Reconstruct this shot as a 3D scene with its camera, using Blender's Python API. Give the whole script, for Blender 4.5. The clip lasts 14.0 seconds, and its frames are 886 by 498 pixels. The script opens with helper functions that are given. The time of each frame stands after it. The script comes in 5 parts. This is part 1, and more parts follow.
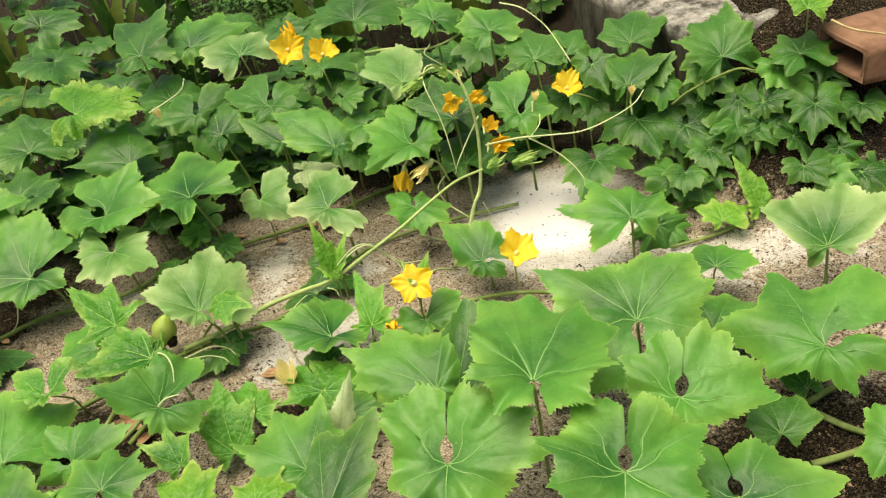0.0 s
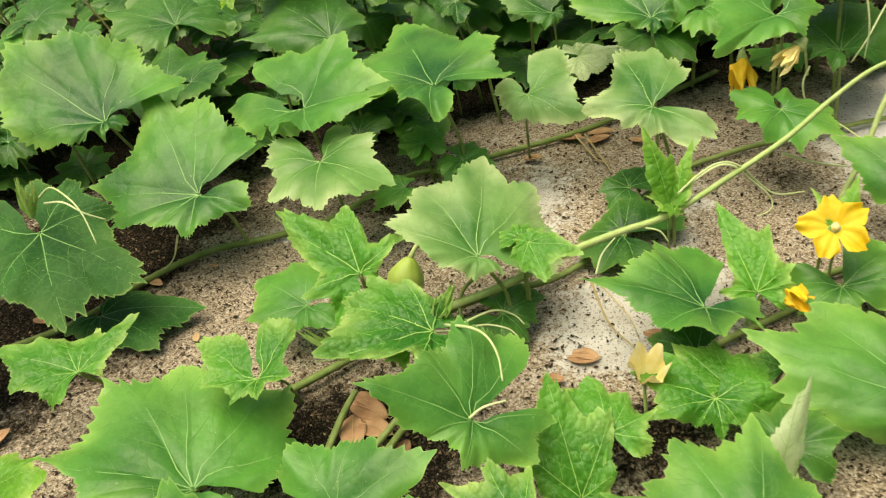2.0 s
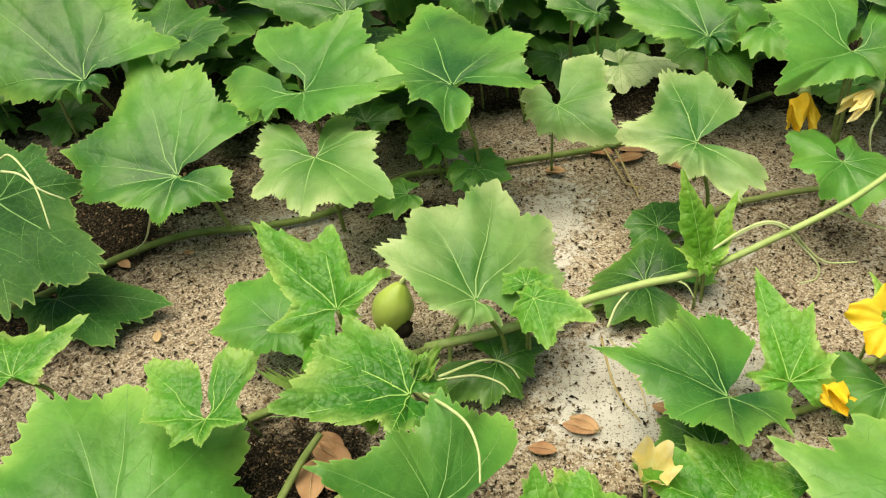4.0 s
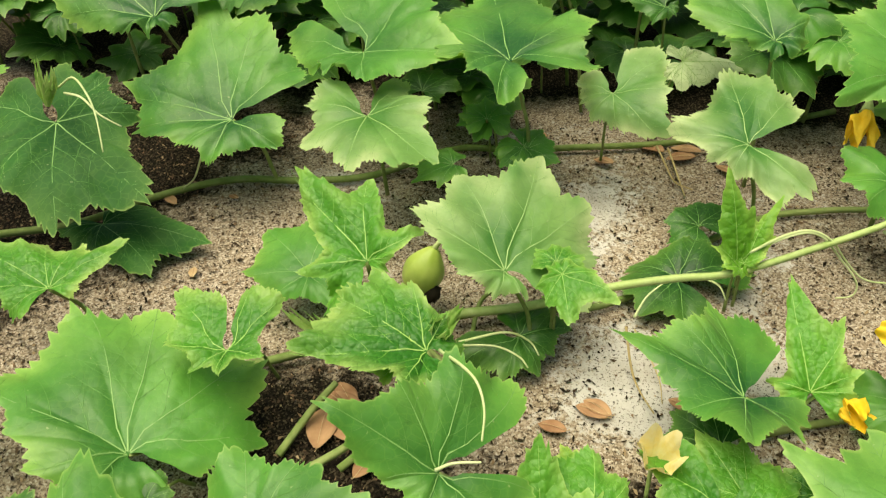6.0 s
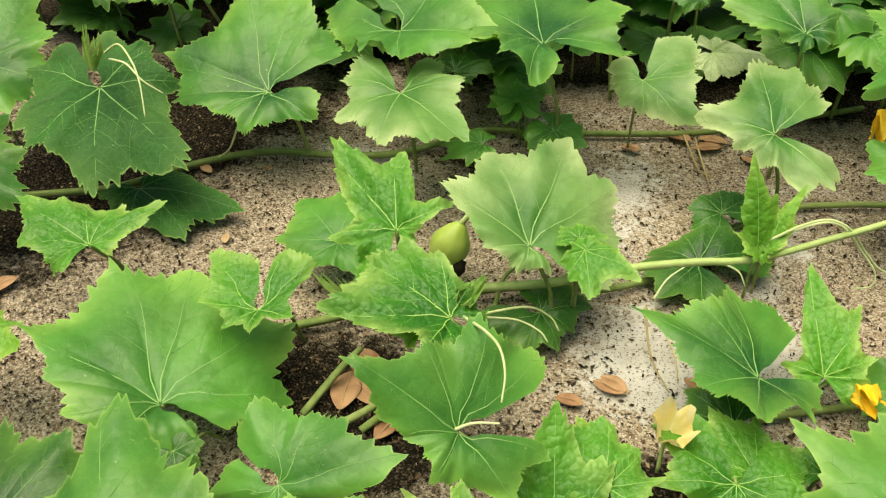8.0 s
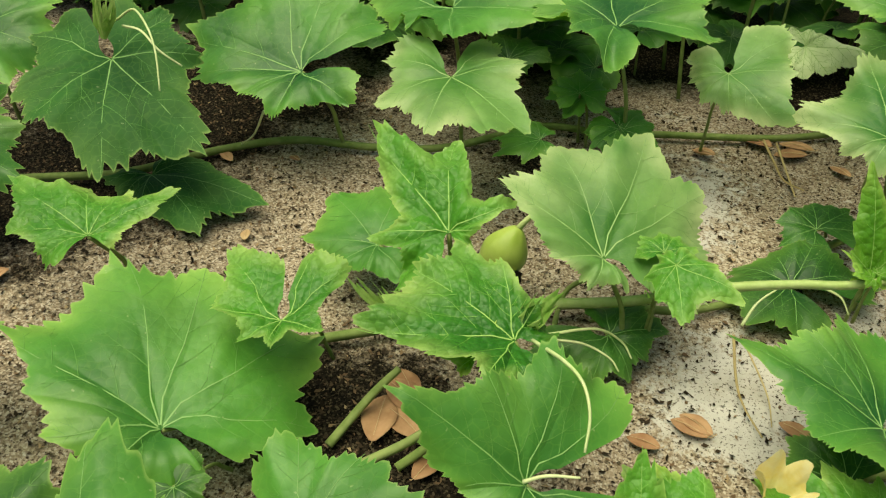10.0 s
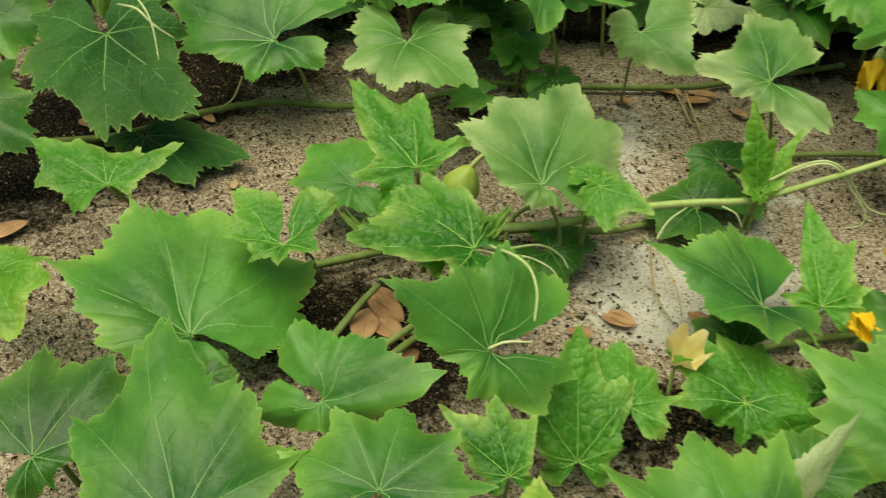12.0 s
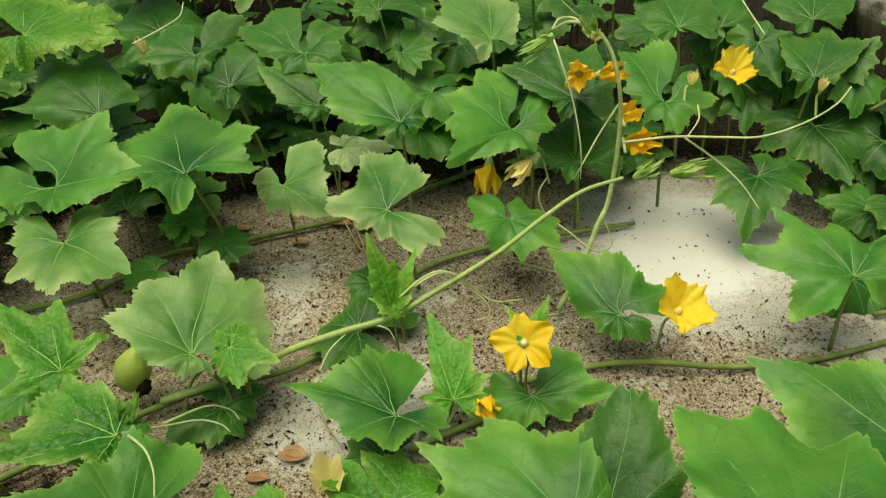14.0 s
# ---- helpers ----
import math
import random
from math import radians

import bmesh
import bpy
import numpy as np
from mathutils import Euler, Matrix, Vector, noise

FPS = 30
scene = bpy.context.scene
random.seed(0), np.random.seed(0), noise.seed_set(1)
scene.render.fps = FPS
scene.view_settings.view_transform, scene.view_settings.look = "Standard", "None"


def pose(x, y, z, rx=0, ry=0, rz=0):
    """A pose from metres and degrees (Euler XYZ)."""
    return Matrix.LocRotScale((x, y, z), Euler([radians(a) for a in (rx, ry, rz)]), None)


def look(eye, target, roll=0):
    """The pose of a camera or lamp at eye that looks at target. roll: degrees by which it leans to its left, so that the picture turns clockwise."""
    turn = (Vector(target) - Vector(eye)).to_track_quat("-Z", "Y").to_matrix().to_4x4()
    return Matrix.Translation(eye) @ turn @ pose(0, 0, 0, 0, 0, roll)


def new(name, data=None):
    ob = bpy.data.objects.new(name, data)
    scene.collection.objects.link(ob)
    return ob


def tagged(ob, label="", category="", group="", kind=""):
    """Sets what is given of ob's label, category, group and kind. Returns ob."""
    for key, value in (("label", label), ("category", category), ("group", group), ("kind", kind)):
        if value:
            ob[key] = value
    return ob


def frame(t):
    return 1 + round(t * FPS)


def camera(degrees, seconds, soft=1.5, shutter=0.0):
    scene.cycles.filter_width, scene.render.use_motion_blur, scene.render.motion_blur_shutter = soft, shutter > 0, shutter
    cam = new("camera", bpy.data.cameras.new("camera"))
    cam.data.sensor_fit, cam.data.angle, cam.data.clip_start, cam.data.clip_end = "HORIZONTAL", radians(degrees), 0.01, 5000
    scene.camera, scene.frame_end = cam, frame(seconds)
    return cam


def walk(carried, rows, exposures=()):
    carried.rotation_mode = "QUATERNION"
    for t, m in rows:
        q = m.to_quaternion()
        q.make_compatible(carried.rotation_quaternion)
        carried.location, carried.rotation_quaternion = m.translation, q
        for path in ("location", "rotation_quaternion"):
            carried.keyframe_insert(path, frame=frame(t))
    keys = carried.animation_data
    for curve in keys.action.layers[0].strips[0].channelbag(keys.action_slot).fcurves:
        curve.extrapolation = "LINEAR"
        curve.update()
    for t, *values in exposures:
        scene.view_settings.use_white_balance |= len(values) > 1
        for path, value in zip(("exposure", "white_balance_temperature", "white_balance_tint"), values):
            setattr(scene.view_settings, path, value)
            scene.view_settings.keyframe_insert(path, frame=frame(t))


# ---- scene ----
cam = camera(53.0, 14.0, soft=1.2, shutter=0.2)
PATH = [
    (0, (0.171, 0.124, 1.19), (0.046, 1.797, 0.101), -12.8),
    (0.5, (0.134, 0.141, 1.188), (-0.074, 1.808, 0.103), -14.3),
    (1, (0.007, 0.246, 1.163), (-0.265, 1.873, 0.032), -15.4),
    (1.5, (-0.204, 0.453, 1.039), (-0.486, 2.052, -0.128), -15.3),
    (2, (-0.373, 0.694, 0.877), (-0.624, 2.291, -0.299), -12.9),
    (2.5, (-0.403, 0.81, 0.835), (-0.638, 2.383, -0.378), -9.0),
    (3, (-0.385, 0.879, 0.839), (-0.622, 2.394, -0.445), -8.2),
    (3.5, (-0.368, 0.905, 0.864), (-0.623, 2.412, -0.427), -8.6),
    (3.7, (-0.366, 0.896, 0.869), (-0.636, 2.41, -0.41), -8.3),
    (5.8, (-0.343, 0.871, 0.857), (-0.741, 2.374, -0.401), -2.9),
    (6, (-0.343, 0.863, 0.846), (-0.741, 2.355, -0.425), -2.8),
    (6.5, (-0.342, 0.839, 0.839), (-0.745, 2.315, -0.45), -2.2),
    (7, (-0.341, 0.831, 0.844), (-0.763, 2.302, -0.444), -1.6),
    (7.5, (-0.34, 0.827, 0.845), (-0.775, 2.296, -0.44), -1.6),
    (8, (-0.34, 0.824, 0.848), (-0.782, 2.293, -0.436), -1.5),
    (8.5, (-0.342, 0.81, 0.865), (-0.831, 2.265, -0.417), -2.1),
    (8.7, (-0.344, 0.806, 0.867), (-0.851, 2.256, -0.413), -2.0),
    (10.8, (-0.456, 0.991, 0.681), (-0.921, 2.469, -0.584), 1.1),
    (11, (-0.457, 0.988, 0.684), (-0.941, 2.462, -0.579), 0.6),
    (11.5, (-0.446, 0.92, 0.716), (-0.939, 2.401, -0.534), 0.4),
    (12, (-0.399, 0.745, 0.833), (-0.735, 2.21, -0.486), 0.9),
    (12.5, (-0.232, 0.727, 0.96), (-0.505, 2.188, -0.378), -0.7),
    (13, (-0.148, 0.713, 1.029), (-0.267, 2.299, -0.183), -2.4),
    (13.5, (-0.088, 0.733, 1.0), (-0.142, 2.374, -0.141), -3.9),
    (14, (-0.105, 0.714, 0.961), (-0.125, 2.344, -0.198), -5.3),
]
walk(cam, [(t, look(eye, target, roll)) for t, eye, target, roll in PATH], [(0, 0.74, 7250, 5.5), (2, 0.74, 7250, 4), (3.7, 0.74, 7200, 3), (5.8, 0.74, 7250, 2), (8.7, 0.74, 7250, 2), (10.8, 0.27, 7350, -8), (12, 0.22, 7400, -7), (13, 0.11, 7400, -8), (14, 0.15, 7400, -8)])

# ---- world and light: bright hazy daylight from a high, soft sun ----
world = bpy.data.worlds.new("world")
scene.world = world
world.use_nodes = True
wn = world.node_tree.nodes
sky = wn.new("ShaderNodeTexSky")
sky.sky_type, sky.sun_disc = "NISHITA", False
sky.sun_elevation, sky.sun_rotation = radians(78), radians(235)
sky.air_density, sky.dust_density = 1.0, 6.0
wn["Background"].inputs["Strength"].default_value = 0.08
world.node_tree.links.new(sky.outputs["Color"], wn["Background"].inputs["Color"])
sun = new("sun", bpy.data.lights.new("sun", "SUN"))
sun.data.energy, sun.data.angle, sun.data.color = 2.9, radians(55), (1.0, 0.965, 0.78)
sun.matrix_world = look((-0.7, 0.5, 4.0), (0, 1.0, 0))


# ---- materials ----
def material(name):
    mat = bpy.data.materials.new(name)
    mat.use_nodes = True
    nt = mat.node_tree
    return mat, nt, nt.nodes["Principled BSDF"]


def node(nt, kind, **values):
    n = nt.nodes.new(kind)
    for key, value in values.items():
        if key == "operation":
            n.operation = value
        elif key == "attribute_name":
            n.attribute_name = value
        elif key == "feature":
            n.feature = value
        else:
            n.inputs[key].default_value = value
    return n


def noise_tex(nt, scale, detail=4.0, rough=0.55, coord=None):
    n = node(nt, "ShaderNodeTexNoise", Scale=scale, Detail=detail, Roughness=rough)
    if coord:
        nt.links.new(coord, n.inputs["Vector"])
    return n


def ramp(nt, source, stops):
    r = nt.nodes.new("ShaderNodeValToRGB")
    while len(r.color_ramp.elements) < len(stops):
        r.color_ramp.elements.new(0.5)
    for e, (p, c) in zip(r.color_ramp.elements, stops):
        e.position, e.color = p, (*c, 1)
    nt.links.new(source, r.inputs["Fac"])
    return r.outputs["Color"]


def mix(nt, fac, a, b, blend="MIX"):
    m = nt.nodes.new("ShaderNodeMix")
    m.data_type, m.blend_type = "RGBA", blend
    for socket, value in ((m.inputs[0], fac), (m.inputs[6], a), (m.inputs[7], b)):
        if isinstance(value, (int, float)):
            socket.default_value = value
        elif isinstance(value, tuple):
            socket.default_value = (*value, 1)
        else:
            nt.links.new(value, socket)
    return m.outputs[2]


def bump(nt, bsdf, height, strength, distance):
    b = node(nt, "ShaderNodeBump", Strength=strength, Distance=distance)
    nt.links.new(height, b.inputs["Height"])
    nt.links.new(b.outputs["Normal"], bsdf.inputs["Normal"])
    return b


def leaf_material(name, low, high, rim, translucent=0.22, relief=0.5, rough=0.43):
    """A gourd leaf: broad patches of deep and mid green, darkened at the centre for the funnel's shade, paler and
    yellower towards the margin, with a net of fine veins in relief.
    """
    mat, nt, bsdf = material(name)
    coord = nt.nodes.new("ShaderNodeTexCoord").outputs["Object"]
    info = nt.nodes.new("ShaderNodeObjectInfo")
    shift = nt.nodes.new("ShaderNodeVectorMath")
    nt.links.new(coord, shift.inputs[0])
    spread = node(nt, "ShaderNodeVectorMath", operation="SCALE")
    spread.inputs[0].default_value, spread.inputs["Scale"].default_value = (7, 5, 3), 1.0
    nt.links.new(info.outputs["Random"], spread.inputs["Scale"])
    nt.links.new(spread.outputs[0], shift.inputs[1])
    here = shift.outputs[0]
    big = noise_tex(nt, 8, 2, 0.5, here)
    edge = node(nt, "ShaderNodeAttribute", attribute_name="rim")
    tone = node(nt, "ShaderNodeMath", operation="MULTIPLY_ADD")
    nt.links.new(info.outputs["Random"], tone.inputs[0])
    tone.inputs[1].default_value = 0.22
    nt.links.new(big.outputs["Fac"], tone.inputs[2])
    # tone sinks towards the stalk: the funnel's shade painted over the pigment
    centre_shade = node(nt, "ShaderNodeMath", operation="MULTIPLY_ADD")
    nt.links.new(edge.outputs["Fac"], centre_shade.inputs[0])
    centre_shade.inputs[1].default_value = 0.24
    nt.links.new(tone.outputs[0], centre_shade.inputs[2])
    base = ramp(nt, centre_shade.outputs[0], [(0.47, low), (0.90, high)])
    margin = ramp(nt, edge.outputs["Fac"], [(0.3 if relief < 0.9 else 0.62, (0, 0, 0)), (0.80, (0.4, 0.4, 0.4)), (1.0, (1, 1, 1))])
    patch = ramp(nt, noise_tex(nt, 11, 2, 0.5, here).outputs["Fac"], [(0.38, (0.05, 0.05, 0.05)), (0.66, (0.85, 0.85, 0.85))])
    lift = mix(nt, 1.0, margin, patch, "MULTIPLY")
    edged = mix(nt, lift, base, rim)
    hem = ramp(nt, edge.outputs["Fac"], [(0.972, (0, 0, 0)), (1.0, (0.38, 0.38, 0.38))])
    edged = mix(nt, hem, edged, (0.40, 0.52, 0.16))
    cells = node(nt, "ShaderNodeTexVoronoi", Scale=85.0, feature="DISTANCE_TO_EDGE")
    nt.links.new(coord, cells.inputs["Vector"])
    net = ramp(nt, cells.outputs["Distance"], [(0.0, (0.12, 0.12, 0.12)), (0.06, (0, 0, 0))])
    col = mix(nt, net, edged, (0.20, 0.36, 0.06))
    speck = ramp(nt, noise_tex(nt, 190, 1, 0.5, here).outputs["Fac"], [(0.75, (0, 0, 0)), (0.8, (0.4, 0.4, 0.4))])
    col = mix(nt, speck, col, (0.36, 0.42, 0.22))
    mottle = ramp(nt, noise_tex(nt, 75, 6, 0.8, here).outputs["Fac"], [(0.3, (0.90, 0.91, 0.90)), (0.7, (1.08, 1.07, 1.06))])
    col = mix(nt, 1.0, col, mottle, "MULTIPLY")
    nt.links.new(col, bsdf.inputs["Base Color"])
    bsdf.inputs["Roughness"].default_value = rough
    bsdf.inputs["Specular IOR Level"].default_value = 0.36 if rough < 0.5 else 0.2
    bsdf.inputs["Sheen Weight"].default_value, bsdf.inputs["Sheen Roughness"].default_value = 0.03, 0.5
    quilt = node(nt, "ShaderNodeTexVoronoi", Scale=42.0 if relief < 0.9 else 105.0)
    nt.links.new(here, quilt.inputs["Vector"])
    fine = node(nt, "ShaderNodeTexVoronoi", Scale=100.0 if relief < 0.9 else 190.0)
    nt.links.new(here, fine.inputs["Vector"])
    humps = []
    for cell, weight in ((fine, 0.4), (quilt, 1.0)):
        square = node(nt, "ShaderNodeMath", operation="POWER")
        nt.links.new(cell.outputs["Distance"], square.inputs[0])
        square.inputs[1].default_value = 2.0
        humps.append(ramp(nt, square.outputs[0], [(0.0, (weight,) * 3), (0.6, (0, 0, 0))]))
    both_humps = mix(nt, 1.0, *humps, "ADD")
    relief_node = bump(nt, bsdf, both_humps, relief, 0.0015 if relief < 0.9 else 0.0013)
    trans = nt.nodes.new("ShaderNodeBsdfTranslucent")
    bright = mix(nt, 1.0, col, (1.28, 1.48, 0.5), "MULTIPLY")
    nt.links.new(bright, trans.inputs["Color"])
    nt.links.new(relief_node.outputs["Normal"], trans.inputs["Normal"])
    both = node(nt, "ShaderNodeMixShader", Fac=translucent)
    nt.links.new(bsdf.outputs[0], both.inputs[1])
    nt.links.new(trans.outputs[0], both.inputs[2])
    nt.links.new(both.outputs[0], nt.nodes["Material Output"].inputs["Surface"])
    return mat


def plain(name, a, b, scale=40.0, rough=0.55, translucent=0.0, relief=0.25):
    """A mottled material between two tones."""
    mat, nt, bsdf = material(name)
    coord = nt.nodes.new("ShaderNodeTexCoord").outputs["Object"]
    n = noise_tex(nt, scale, 5, 0.6, coord)
    info = nt.nodes.new("ShaderNodeObjectInfo")
    m = node(nt, "ShaderNodeMath", operation="MULTIPLY_ADD")
    nt.links.new(info.outputs["Random"], m.inputs[0])
    m.inputs[1].default_value = 0.3
    nt.links.new(n.outputs["Fac"], m.inputs[2])
    col = ramp(nt, m.outputs[0], [(0.4, a), (0.85, b)])
    nt.links.new(col, bsdf.inputs["Base Color"])
    bsdf.inputs["Roughness"].default_value = rough
    bsdf.inputs["Specular IOR Level"].default_value = 0.3 if rough < 0.7 else 0.1
    bump(nt, bsdf, n.outputs["Fac"], relief, 0.002)
    if translucent:
        trans = nt.nodes.new("ShaderNodeBsdfTranslucent")
        nt.links.new(col, trans.inputs["Color"])
        both = node(nt, "ShaderNodeMixShader", Fac=translucent)
        nt.links.new(bsdf.outputs[0], both.inputs[1])
        nt.links.new(trans.outputs[0], both.inputs[2])
        nt.links.new(both.outputs[0], nt.nodes["Material Output"].inputs["Surface"])
    return mat


def vein_material(name, fine, rib):
    """The ribs of a leaf: pale where they are thick, near the blade's own green where they run out."""
    mat, nt, bsdf = material(name)
    pale = node(nt, "ShaderNodeAttribute", attribute_name="rim")
    nt.links.new(mix(nt, pale.outputs["Fac"], fine, rib), bsdf.inputs["Base Color"])
    bsdf.inputs["Roughness"].default_value = 0.6
    return mat


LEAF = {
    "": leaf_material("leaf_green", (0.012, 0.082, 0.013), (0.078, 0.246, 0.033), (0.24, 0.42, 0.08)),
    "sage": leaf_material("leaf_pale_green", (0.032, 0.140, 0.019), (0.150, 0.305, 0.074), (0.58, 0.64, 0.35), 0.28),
    # darker copy of the green: shade of back, bank and underlying leaves as colour
    "dark": leaf_material("leaf_dark_shaded", (0.008, 0.052, 0.007), (0.040, 0.146, 0.017), (0.14, 0.26, 0.05), 0.2),
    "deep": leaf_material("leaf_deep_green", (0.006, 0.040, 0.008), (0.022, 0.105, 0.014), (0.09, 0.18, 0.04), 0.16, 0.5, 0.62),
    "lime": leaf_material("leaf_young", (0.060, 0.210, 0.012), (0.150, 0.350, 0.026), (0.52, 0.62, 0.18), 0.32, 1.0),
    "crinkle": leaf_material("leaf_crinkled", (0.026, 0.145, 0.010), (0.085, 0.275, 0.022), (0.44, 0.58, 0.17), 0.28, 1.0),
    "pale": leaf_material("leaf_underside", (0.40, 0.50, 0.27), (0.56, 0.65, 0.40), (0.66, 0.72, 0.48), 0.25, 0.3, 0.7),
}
VEIN = vein_material("leaf_vein", (0.085, 0.230, 0.032), (0.19, 0.35, 0.10))
VEIN_YOUNG = vein_material("leaf_vein_young", (0.16, 0.36, 0.05), (0.28, 0.46, 0.11))
VEIN_PALE = vein_material("leaf_vein_pale", (0.16, 0.31, 0.075), (0.27, 0.42, 0.14))
STEM = plain("stem_green", (0.28, 0.38, 0.11), (0.48, 0.55, 0.25), 70, 0.6)
SHOOT = plain("shoot_lime", (0.22, 0.42, 0.07), (0.46, 0.60, 0.20), 90, 0.7, 0.3, 0.6)
RUNNER = plain("runner_olive", (0.13, 0.19, 0.05), (0.25, 0.30, 0.11), 60, 0.7)
TENDRIL = plain("tendril_pale", (0.46, 0.55, 0.24), (0.66, 0.71, 0.40), 60, 0.6, 0.1)
STRAW = plain("dry_straw", (0.32, 0.24, 0.11), (0.50, 0.40, 0.21), 50, 0.8)
PETAL = plain("petal_yellow", (0.86, 0.51, 0.012), (0.94, 0.71, 0.07), 60, 0.55, 0.35)
PETAL_OLD = plain("petal_orange", (0.87, 0.51, 0.02), (0.94, 0.67, 0.08), 60, 0.7, 0.3, 0.6)
PETAL_CREAM = plain("petal_cream", (0.88, 0.70, 0.22), (0.94, 0.84, 0.50), 60, 0.7, 0.3, 0.6)
STAMEN = plain("stamen", (0.75, 0.55, 0.15), (0.85, 0.72, 0.35), 200, 0.7)
FRUIT = plain("fruit_skin", (0.28, 0.38, 0.06), (0.42, 0.50, 0.13), 30, 0.4)
SCAR = plain("rot_black", (0.008, 0.007, 0.005), (0.03, 0.022, 0.015), 60, 0.8)
DEAD = plain("dead_leaf_brown", (0.28, 0.145, 0.078), (0.50, 0.300, 0.170), 35, 0.75, 0.1)
DEAD_PALE = plain("dead_leaf_tan", (0.42, 0.28, 0.15), (0.60, 0.45, 0.27), 35, 0.75, 0.1)
BRICK = plain("brick_clay", (0.10, 0.052, 0.034), (0.25, 0.138, 0.092), 22, 0.9)
WEED = plain("weed_green", (0.028, 0.085, 0.016), (0.075, 0.17, 0.03), 30, 0.6, 0.25)
WEED_OVAL = plain("oval_leaf_yellow_green", (0.07, 0.13, 0.018), (0.21, 0.26, 0.040), 18, 0.5, 0.2)
WEED_YELLOW = plain("weed_yellow", (0.07, 0.12, 0.018), (0.19, 0.24, 0.04), 20, 0.6, 0.25)


def ground_material():
    """Pale cement strewn with a fine grit of brown and black plant litter; dark humus where it lies thick, blackened
    further to paint the shade in leaf gaps.
    """
    mat, nt, bsdf = material("littered_cement")
    coord = nt.nodes.new("ShaderNodeTexCoord").outputs["Object"]
    cement = ramp(nt, noise_tex(nt, 14, 6, 0.65, coord).outputs["Fac"], [(0.3, (0.37, 0.338, 0.295)), (0.7, (0.58, 0.545, 0.515))])
    cells = node(nt, "ShaderNodeTexVoronoi", Scale=420.0, Randomness=1.0)
    nt.links.new(coord, cells.inputs["Vector"])
    pick = node(nt, "ShaderNodeSeparateColor")
    nt.links.new(cells.outputs["Color"], pick.inputs[0])
    tan = ramp(nt, pick.outputs[0], [(0.03, (0.09, 0.068, 0.050)), (0.16, (0.205, 0.155, 0.108)), (0.6, (0.315, 0.250, 0.185)), (0.97, (0.47, 0.41, 0.34))])
    # dark soil, taken near black to stand in for shade between leaves
    shaded_humus = ramp(nt, pick.outputs[1], [(0.1, (0.004, 0.0035, 0.0025)), (0.7, (0.017, 0.013, 0.009)), (0.99, (0.09, 0.07, 0.045))])
    drift = node(nt, "ShaderNodeAttribute", attribute_name="drift")
    grain = noise_tex(nt, 95, 5, 0.75, coord)
    clump = noise_tex(nt, 20, 5, 0.65, coord)
    add = node(nt, "ShaderNodeMath", operation="MULTIPLY_ADD")
    nt.links.new(clump.outputs["Fac"], add.inputs[0])
    add.inputs[1].default_value = 0.7
    nt.links.new(grain.outputs["Fac"], add.inputs[2])
    total = node(nt, "ShaderNodeMath", operation="ADD")
    nt.links.new(add.outputs[0], total.inputs[0])
    nt.links.new(drift.outputs["Fac"], total.inputs[1])
    cover = ramp(nt, total.outputs[0], [(0.88, (0, 0, 0)), (1.04, (1, 1, 1))])
    half = node(nt, "ShaderNodeMath", operation="MULTIPLY")
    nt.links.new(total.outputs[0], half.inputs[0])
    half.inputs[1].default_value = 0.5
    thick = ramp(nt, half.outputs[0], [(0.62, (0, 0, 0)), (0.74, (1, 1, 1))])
    bits = ramp(nt, noise_tex(nt, 260, 3, 0.75, coord).outputs["Fac"], [(0.575, (0, 0, 0)), (0.62, (0.9, 0.9, 0.9))])
    washed = ramp(nt, total.outputs[0], [(0.0, (1, 1, 1)), (0.55, (0, 0, 0))])
    col = mix(nt, cover, mix(nt, washed, cement, (0.68, 0.65, 0.655)), tan)
    bits = mix(nt, washed, bits, (0, 0, 0))
    col = mix(nt, bits, col, (0.06, 0.04, 0.028))
    col = mix(nt, thick, col, shaded_humus)
    nt.links.new(col, bsdf.inputs["Base Color"])
    bsdf.inputs["Roughness"].default_value = 0.9
    bsdf.inputs["Specular IOR Level"].default_value = 0.06
    bump(nt, bsdf, total.outputs[0], 0.6, 0.004)
    return mat


def crumb_material():
    mat, nt, bsdf = material("crumb_mixed")
    geo = nt.nodes.new("ShaderNodeNewGeometry")
    col = ramp(nt, geo.outputs["Random Per Island"], [(0.0, (0.010, 0.008, 0.006)), (0.62, (0.05, 0.035, 0.023)), (0.88, (0.16, 0.10, 0.06)), (1.0, (0.34, 0.25, 0.15))])
    nt.links.new(col, bsdf.inputs["Base Color"])
    bsdf.inputs["Roughness"].default_value = 0.95
    bsdf.inputs["Specular IOR Level"].default_value = 0.06
    return mat


